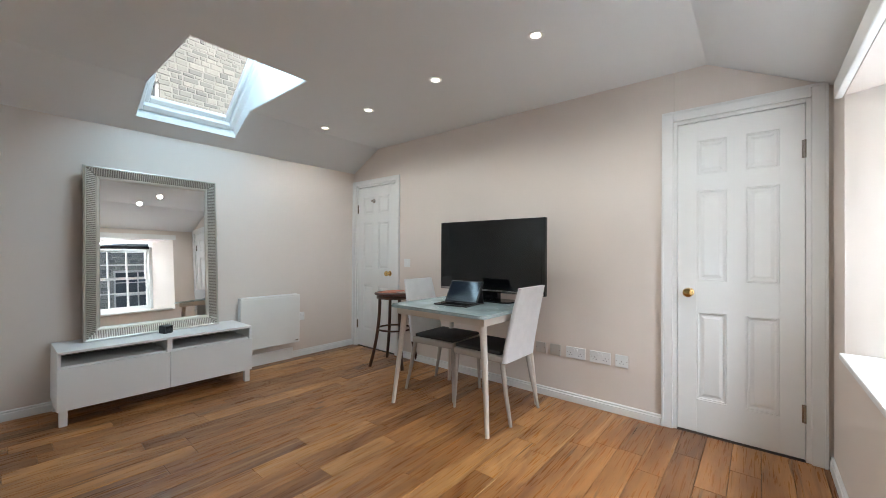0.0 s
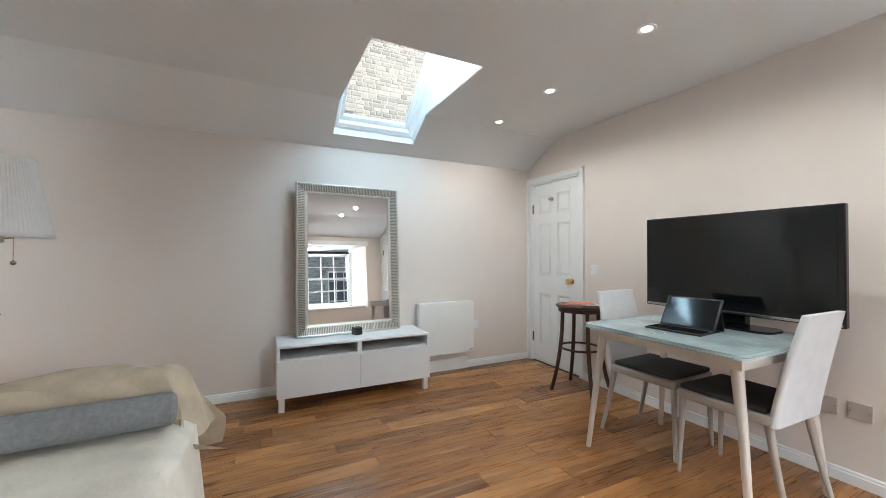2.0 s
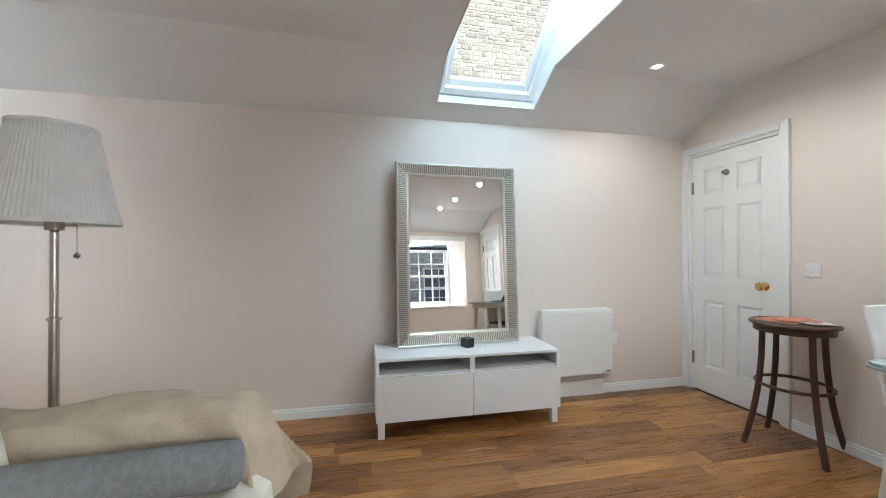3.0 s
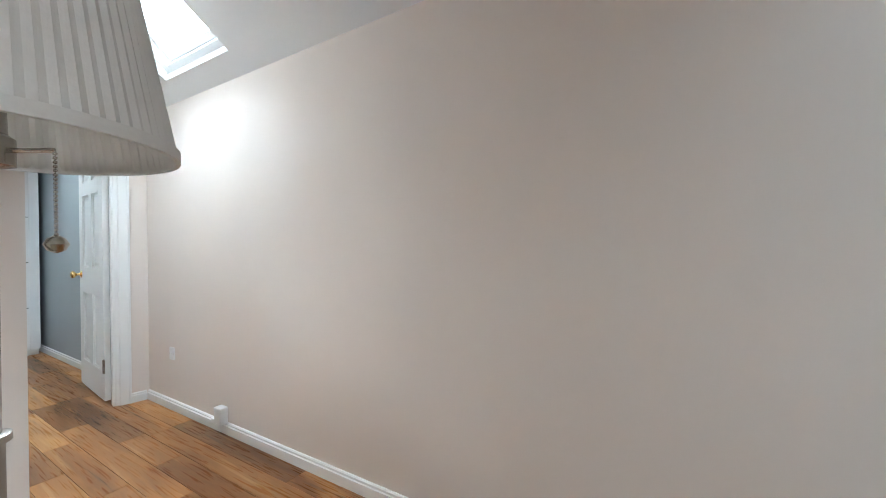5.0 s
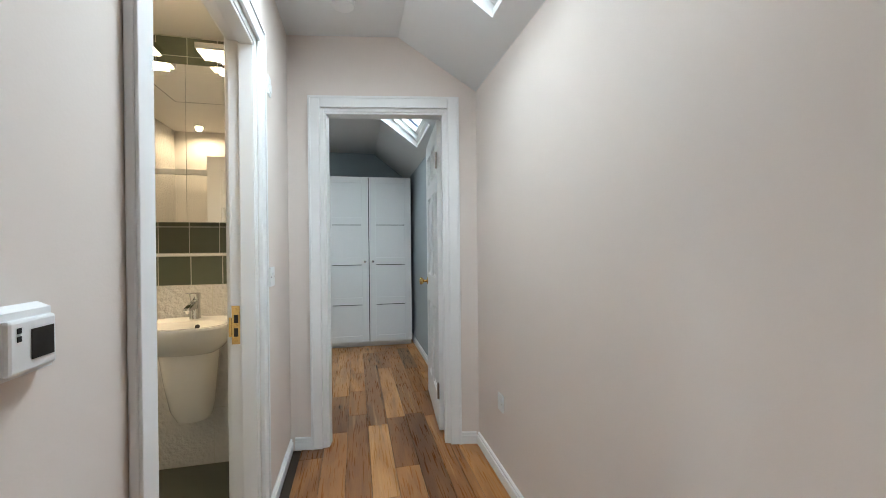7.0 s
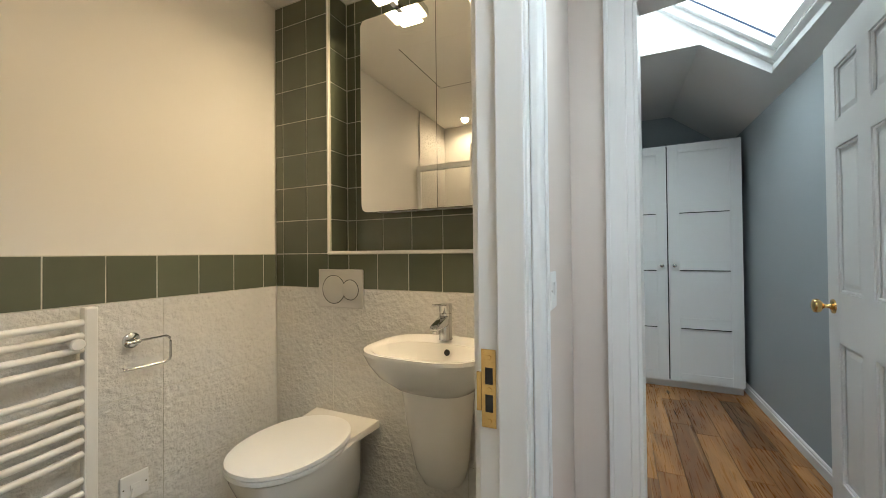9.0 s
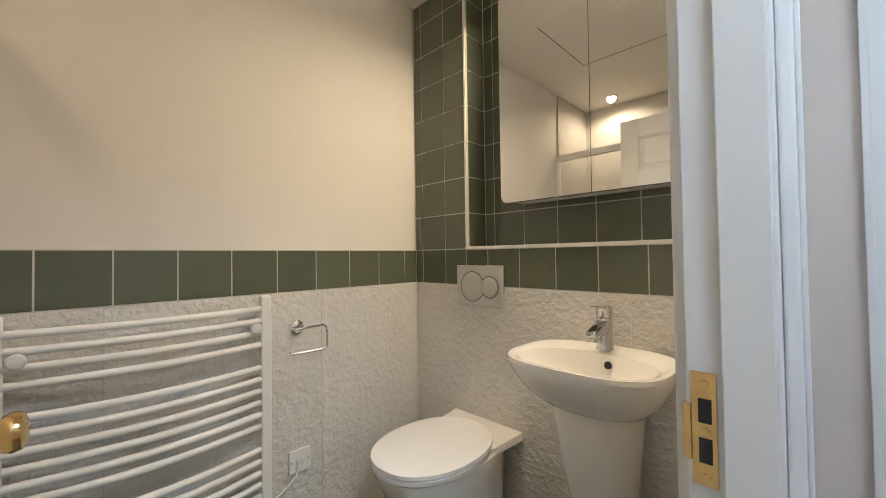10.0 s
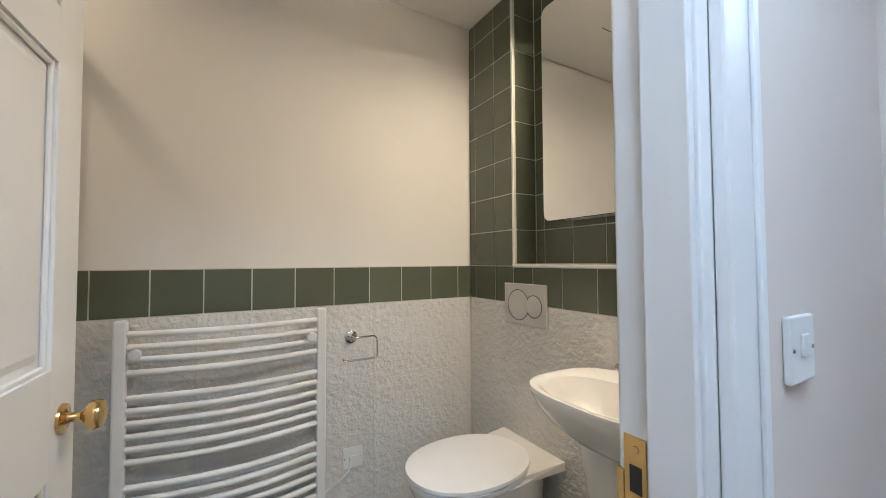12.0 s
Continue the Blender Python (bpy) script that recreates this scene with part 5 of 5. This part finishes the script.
for y in (-1.76, -1.40):
    mirror_light(y)
    area("mirror_light_glow", (SINKWALL + 0.235, y, 2.168), (SINKWALL + 0.235, y + 0.001, 0), 0.14, 0.1, 7.0, WARM)
downlight(-4.6, -2.19, 2.375, BATHGLOW)
t = thing("flush_plate", pose(SX, -2.079, 0.976), "chrome dual flush plate on the tiles", "flush plate")
part("plate", cuboid(0.0006, 0.012, -0.125, 0.125, -0.087, 0.087, 0.004), SOCKET_FACE, t)
for y, r in ((-0.035, 0.062), (0.058, 0.043)):
    part("button", lathe([(r * 0.05, 0.0030), (r * 0.93, 0.0030), (r, 0.0015), (r, 0.0)], 40, m=Matrix.Translation((0.0122, y, -0.004)) @ Matrix.Rotation(radians(90), 4, "Y")), SOCKET_FACE, t, "round flush button", True)
    part("button_ring", lathe([(r + 0.0005, 0), (r + 0.0035, 0), (r + 0.0035, 0.0012), (r + 0.0005, 0.0012), (r + 0.0005, 0)], 40, m=Matrix.Translation((0.0121, y, -0.004)) @ Matrix.Rotation(radians(90), 4, "Y"), closed=False), BLACKMATT, t)


def blob(sections, n=40, bm=None):
    """A solid skinned over outlines: each is (z, x0, x1, half width, power)."""
    bm = bm or bmesh.new()
    rings = []
    for z, x0, x1, hw, p in sections:
        ring = []
        for i in range(n):
            a = 2 * math.pi * i / n
            c, s = math.cos(a), math.sin(a)
            k = (abs(c) ** p + abs(s) ** p) ** (-1 / p)
            ring.append(bm.verts.new(((x0 + x1) / 2 + (x1 - x0) / 2 * k * c, hw * k * s, z)))
        rings.append(ring)
    for a, b in zip(rings, rings[1:]):
        for i in range(n):
            bm.faces.new((a[i], a[(i + 1) % n], b[(i + 1) % n], b[i]))
    bm.faces.new(rings[0])
    bm.faces.new(rings[-1])
    return bm


def basin():
    t = thing("wash_basin", pose(SX, -1.53, 0), "white wall-hung basin with a half pedestal", "basin")
    part("bowl", blob([(0.635, 0.03, 0.21, 0.10, 2.6), (0.665, 0.012, 0.27, 0.15, 2.7), (0.71, 0.005, 0.325, 0.19, 2.8), (0.76, 0.002, 0.36, 0.215, 2.9), (0.795, 0.002, 0.375, 0.225, 3.0), (0.806, 0.004, 0.372, 0.222, 3.0), (0.806, 0.012, 0.358, 0.208, 3.0), (0.798, 0.10, 0.345, 0.190, 2.6), (0.76, 0.115, 0.325, 0.165, 2.5), (0.715, 0.14, 0.29, 0.12, 2.3), (0.70, 0.19, 0.24, 0.04, 2)], 56), PORCELAIN, t, "", True)
    part("half_pedestal", blob([(0.29, 0.002, 0.13, 0.055, 2.4), (0.30, 0.002, 0.165, 0.075, 2.5), (0.36, 0.002, 0.20, 0.092, 2.6), (0.50, 0.002, 0.235, 0.108, 2.7), (0.66, 0.002, 0.255, 0.125, 2.8)], 40), PORCELAIN, t, "", True)
    part("overflow", lathe([(0.010, 0), (0.0115, 0.001), (0.010, 0.002)], 20, m=Matrix.Translation((0.122, 0.03, 0.772)) @ Matrix.Rotation(radians(75), 4, "Y")), BLACKMATT, t)
    part("waste", lathe([(0.004, 0.7005), (0.022, 0.7005), (0.022, 0.703), (0.004, 0.704)], 24, m=Matrix.Translation((0.215, 0, 0))), CHROME, t)
    tap = thing("basin_tap", pose(SX + 0.065, -1.53, 0.8065), "chrome mixer tap on the basin", "tap")
    part("body", blob([(0, -0.027, 0.027, 0.025, 2.6), (0.008, -0.024, 0.026, 0.023, 2.6), (0.05, -0.022, 0.024, 0.022, 2.8), (0.098, -0.024, 0.022, 0.022, 2.8)], 28), CHROME, tap, "", True)
    bm = hexa([(0.010, -0.019, 0.052), (0.010, 0.019, 0.052), (0.010, 0.019, 0.094), (0.010, -0.019, 0.094)], [(0.108, -0.016, 0.048), (0.108, 0.016, 0.048), (0.108, 0.016, 0.066), (0.108, -0.016, 0.066)])
    bmesh.ops.bevel(bm, geom=bm.edges[:], offset=0.006, segments=3, affect="EDGES", profile=0.5)
    part("spout", bm, CHROME, tap, "", True)
    part("aerator", lathe([(0.010, 0.040), (0.0115, 0.0485)], 16, m=Matrix.Translation((0.094, 0, 0))), CHROME, tap)
    part("cartridge", blob([(0.099, -0.024, 0.022, 0.0215, 2.6), (0.104, -0.025, 0.024, 0.0225, 2.6), (0.128, -0.027, 0.028, 0.0235, 2.6), (0.134, -0.024, 0.030, 0.021, 2.6)], 28), CHROME, tap, "", True)
    bm = hexa([(0.015, -0.016, 0.128), (0.015, 0.016, 0.128), (0.015, 0.016, 0.1345), (0.015, -0.016, 0.1345)], [(0.092, -0.012, 0.137), (0.092, 0.012, 0.137), (0.092, 0.012, 0.142), (0.092, -0.012, 0.142)])
    bmesh.ops.bevel(bm, geom=bm.edges[:], offset=0.0022, segments=2, affect="EDGES", profile=0.5)
    part("lever", bm, CHROME, tap, "", True)


basin()


def toilet():
    t = thing("toilet", pose(SX, -2.055, 0), "white wall-hung toilet with closed lid", "toilet")
    part("bowl", blob([(0.09, 0.002, 0.24, 0.10, 2.6), (0.11, 0.002, 0.31, 0.125, 2.6), (0.19, 0.002, 0.42, 0.155, 2.4), (0.29, 0.002, 0.50, 0.172, 2.3), (0.37, 0.002, 0.535, 0.18, 2.35), (0.392, 0.002, 0.54, 0.178, 2.4), (0.396, 0.01, 0.53, 0.17, 2.4)], 48), PORCELAIN, t, "", True)
    part("seat", blob([(0.3965, 0.085, 0.545, 0.182, 2.15), (0.400, 0.08, 0.55, 0.186, 2.15), (0.412, 0.08, 0.55, 0.186, 2.15), (0.415, 0.085, 0.545, 0.182, 2.15)], 56), PLASTIC, t, "", True)
    part("lid", blob([(0.4165, 0.078, 0.548, 0.184, 2.15), (0.420, 0.074, 0.552, 0.187, 2.15), (0.430, 0.076, 0.550, 0.185, 2.15), (0.4365, 0.10, 0.52, 0.158, 2.15), (0.4375, 0.2, 0.42, 0.08, 2.1)], 56), PLASTIC, t, "", True)
    part("rear_deck", hexa([(0.002, -0.178, 0.385), (0.20, -0.165, 0.385), (0.20, 0.165, 0.385), (0.002, 0.178, 0.385)], [(0.002, -0.175, 0.414), (0.19, -0.158, 0.405), (0.19, 0.158, 0.405), (0.002, 0.175, 0.414)]), PORCELAIN, t)



toilet()


def towel_radiator():
    t = thing("towel_radiator", pose(-5.44, BY, 0), "white curved-bar heated towel radiator", "towel rail")
    for x in (-0.31, 0.31):
        part("upright", cuboid(x - 0.018, x + 0.018, 0.035, 0.068, 0.14, 0.975, 0.006), ENAMEL, t)
    zs = [0.930 - 0.041 * k for k in range(4)] + [0.727 - 0.040 * k for k in range(6)] + [0.447 - 0.040 * k for k in range(6)]
    for z in zs:
        pts = [(-0.293 + 0.586 * i / 14, 0.055 + 0.045 * math.sin(math.pi * i / 14), z) for i in range(15)]
        part("bar", tube(pts, 0.0105, 12), ENAMEL, t, "", True)
    for x in (-0.27, 0.27):
        part("bracket_cap", lathe([(0.005, 0.0), (0.018, 0.0), (0.0185, 0.010), (0.015, 0.014), (0.004, 0.015)], 20, m=Matrix.Translation((x, 0.075, 0.868)) @ Matrix.Rotation(radians(-90), 4, "X")), PLASTIC, t, "", True)
        for zz in (0.868, 0.2):
            part("bracket", tube([(x, 0.0, zz), (x, 0.076, zz)], 0.008, 10), ENAMEL, t)


towel_radiator()
t = thing("toilet_roll_holder", pose(-5.885, BY, 0.838), "chrome toilet roll holder, empty", "roll holder")
part("rose", lathe([(0.004, 0.0005), (0.026, 0.0005), (0.027, 0.008), (0.022, 0.012), (0.010, 0.014), (0.010, 0.045), (0.004, 0.047)], 28, m=Matrix.Rotation(radians(-90), 4, "X")), CHROME, t, "", True)
part("wire", tube([(0.035, 0.055, 0.0), (0.0, 0.055, 0.003), (-0.085, 0.055, 0.004), (-0.097, 0.055, -0.005), (-0.100, 0.055, -0.02), (-0.100, 0.055, -0.075), (-0.096, 0.055, -0.085), (-0.085, 0.055, -0.09), (0.045, 0.055, -0.088), (0.048, 0.055, -0.078)], 0.0042, 10), CHROME, t, "", True)
part("stem", tube([(0, 0.044, 0.002), (0, 0.058, 0.002)], 0.006, 10), CHROME, t)
s = plate("fused_outlet", pose(-5.893, BY + 0.0005, 0.33, 0, 0, 180), 0.086, 0.086, "white flex outlet plate low on the tiles", "wall plate", PLASTIC, [(0, 0, 0.03, 0.02)])
tagged(part("flex_cable", tube([(-5.885, BY + 0.015, 0.325), (-5.87, BY + 0.03, 0.29), (-5.83, BY + 0.034, 0.26), (-5.775, BY + 0.034, 0.235), (-5.757, BY + 0.034, 0.215)], 0.0035, 8), PLASTIC, None, "", True), "white heater flex hanging from the outlet plate", "cable")

# shower behind the door, and the hatch over it, which the cabinet mirrors
t = thing("shower_enclosure", pose(-4.96, 0, 0), "shower enclosure with a white frame and clear glass", "shower")
part("rail", cuboid(-0.02, 0.02, BY + 0.001, HALL - 0.115, 1.835, 1.88, 0.004), WHITE, t)
part("threshold", cuboid(-0.025, 0.025, BY + 0.001, HALL - 0.115, 0.0, 0.06, 0.006), WHITE, t)
for y in (BY + 0.001, -1.95, HALL - 0.145):
    part("post", cuboid(-0.016, 0.016, y, y + 0.03, 0.0605, 1.8345, 0.003), WHITE, t)
for a, b in ((BY + 0.032, -1.952), (-1.918, HALL - 0.147)):
    g = part("screen", cuboid(-0.003, 0.003, a, b, 0.061, 1.834), GLASS, t, "clear shower glass")
    g.visible_shadow = False
struct("shower_panel", cuboid(-4.93, -4.401, BY - 0.0035, BY + 0.006, 1.14, 2.374), RIPPLE, "white rippled tile lining of the shower wall", "wall panel")
t = thing("ceiling_hatch", pose(-5.56, -1.81, 2.375), "flush white access hatch in the bathroom ceiling", "hatch")
part("panel", cuboid(-0.297, 0.297, -0.312, 0.312, -0.001, -0.0005), CREAM, t)
for a, b, c, d in ((-0.302, 0.302, -0.317, -0.3125), (-0.302, 0.302, 0.3125, 0.317), (0.2975, 0.302, -0.312, 0.312)):
    part("gap", cuboid(a, b, c, d, -0.0013, -0.0005), BLACKMATT, t)

# ---- wall tiles ----


def tile_mesh(w, h, d, bev, material):
    bm = cuboid(-w / 2, w / 2, 0, d, -h / 2, h / 2)
    for v in bm.verts:
        if v.co.y > d / 2:
            v.co.x -= math.copysign(bev, v.co.x)
            v.co.z -= math.copysign(bev, v.co.z)
    bmesh.ops.recalc_face_normals(bm, faces=bm.faces[:])
    me = bpy.data.meshes.new("tile")
    bm.to_mesh(me)
    bm.free()
    me.materials.append(material)
    return me


TILES = {}


def tile(w, h, m, material, parent):
    key = (round(w, 3), round(h, 3), material.name)
    if key not in TILES:
        gap = 0.0012 if material is RIPPLE else 0.003
        TILES[key] = tile_mesh(w - gap, h - gap, 0.0075, 0.0008, material)
    ob = new("tile", TILES[key])
    ob.parent = parent
    ob.matrix_world = m
    return ob


south = thing("tiling_south", Matrix(), "green band over white rippled tiles on the bathroom wall", "tiling")
west = thing("tiling_west", Matrix(), "green and white glazed tiles on the bathroom wall", "tiling")
south["kind"] = west["kind"] = "structure"
TW = 0.155
x = SX
first = True
while x < -4.45:
    w = 0.075 if first else TW
    tile(w, 0.161, pose(x + w / 2, BY - 0.0078, BTOP + 0.0805), GREEN, south)
    x += w
    first = False


def strip(u0, u1, z0, z1, first_w, place, parent, material, tw, th, z_first):
    z, i = z0, 0
    while z < z1 - 0.01:
        h = min(z_first if i == 0 else th, z1 - z)
        uu, j = u0, 0
        while uu < u1 - 0.01:
            w = min(first_w if j == 0 else tw, u1 - uu)
            tile(w, h, place(uu + w / 2, z + h / 2), material, parent)
            uu += w
            j += 1
        z += h
        i += 1


PW = lambda uu, z: pose(SX - 0.0078, uu, z, 0, 0, -90)
NW = lambda uu, z: pose(SINKWALL + 0.0006, uu, z, 0, 0, -90)
NS = lambda uu, z: pose(uu, -2.1508, z)
strip(BY, -2.158, BTOP, 2.37, 0.05, PW, west, GREEN, TW, 0.161, 0.161)
strip(-2.1575, HALL - 0.11, BTOP, 1.132, 0.12, PW, west, GREEN, TW, 0.161, 0.157)
strip(-2.142, HALL - 0.11, 1.146, 2.37, 0.05, NW, west, GREEN, TW, 0.161, 0.150)
strip(SINKWALL + 0.009, SX - 0.009, 1.146, 2.37, 0.2, NS, west, GREEN, 0.2, 0.161, 0.150)
strip(BY, HALL - 0.11, 0.0, BTOP, 0.36, PW, west, RIPPLE, 0.66, 0.335, 0.305)
strip(SX, -4.42, 0.0, BTOP, 0.52, lambda uu, z: pose(uu, BY - 0.0078, z), south, RIPPLE, 0.66, 0.335, 0.305)

# ---- floor boards ----
floor = thing("floor", Matrix(), "glossy walnut plank floor with strong grain", "floor")
floor["kind"] = "structure"
rnd = random.Random(11)
BW = 0.128


def board(x0, x1, y0, y1):
    g = 0.0008
    bm = bmesh.new()
    L, W = x1 - x0, y1 - y0
    lo = [(-L / 2 + g, -W / 2 + g), (L / 2 - g, -W / 2 + g), (L / 2 - g, W / 2 - g), (-L / 2 + g, W / 2 - g)]
    hexa([(a, b, -0.011) for a, b in lo], [(a, b, -0.0012) for a, b in lo], bm)
    top = [(a - math.copysign(0.0012, a), b - math.copysign(0.0012, b)) for a, b in lo]
    hexa([(a, b, -0.00121) for a, b in lo], [(a, b, 0.0) for a, b in top], bm)
    ob = part("plank", bm, PLANK, floor)
    ob.location = ((x0 + x1) / 2, (y0 + y1) / 2, 0)


row = 0
y = 0.0
while y > SOUTH:
    y2 = max(y - BW, SOUTH)
    mid = (y + y2) / 2
    spans = [(-9.4, -0.0)] if mid > HALL else [(WEST, 0.0)] + ([(-9.4, -6.8)] if mid > -2.5 else [])
    for a, b in spans:
        x = a - rnd.uniform(0, 0.7)
        while x < b - 0.01:
            ln = rnd.choice((0.45, 0.6, 0.75, 0.9, 1.1, 1.3))
            xa, xb = max(x, a), min(x + ln, b)
            if xb - xa > 0.02:
                board(xa, xb, y2, y)
            x += ln
    y = y2
for nm, (a, b, c, d) in {"threshold_1": (0.0005, 0.2, -0.765, -0.055), "threshold_2": (0.0005, 0.2, -4.05, -3.405), "threshold_3": (BX0, BX1, HALL - 0.1, HALL - 0.001)}.items():
    struct(nm, cuboid(a, b, c, d, -0.05, -0.0005), SUBFLOOR, "dark wooden door threshold", "threshold")
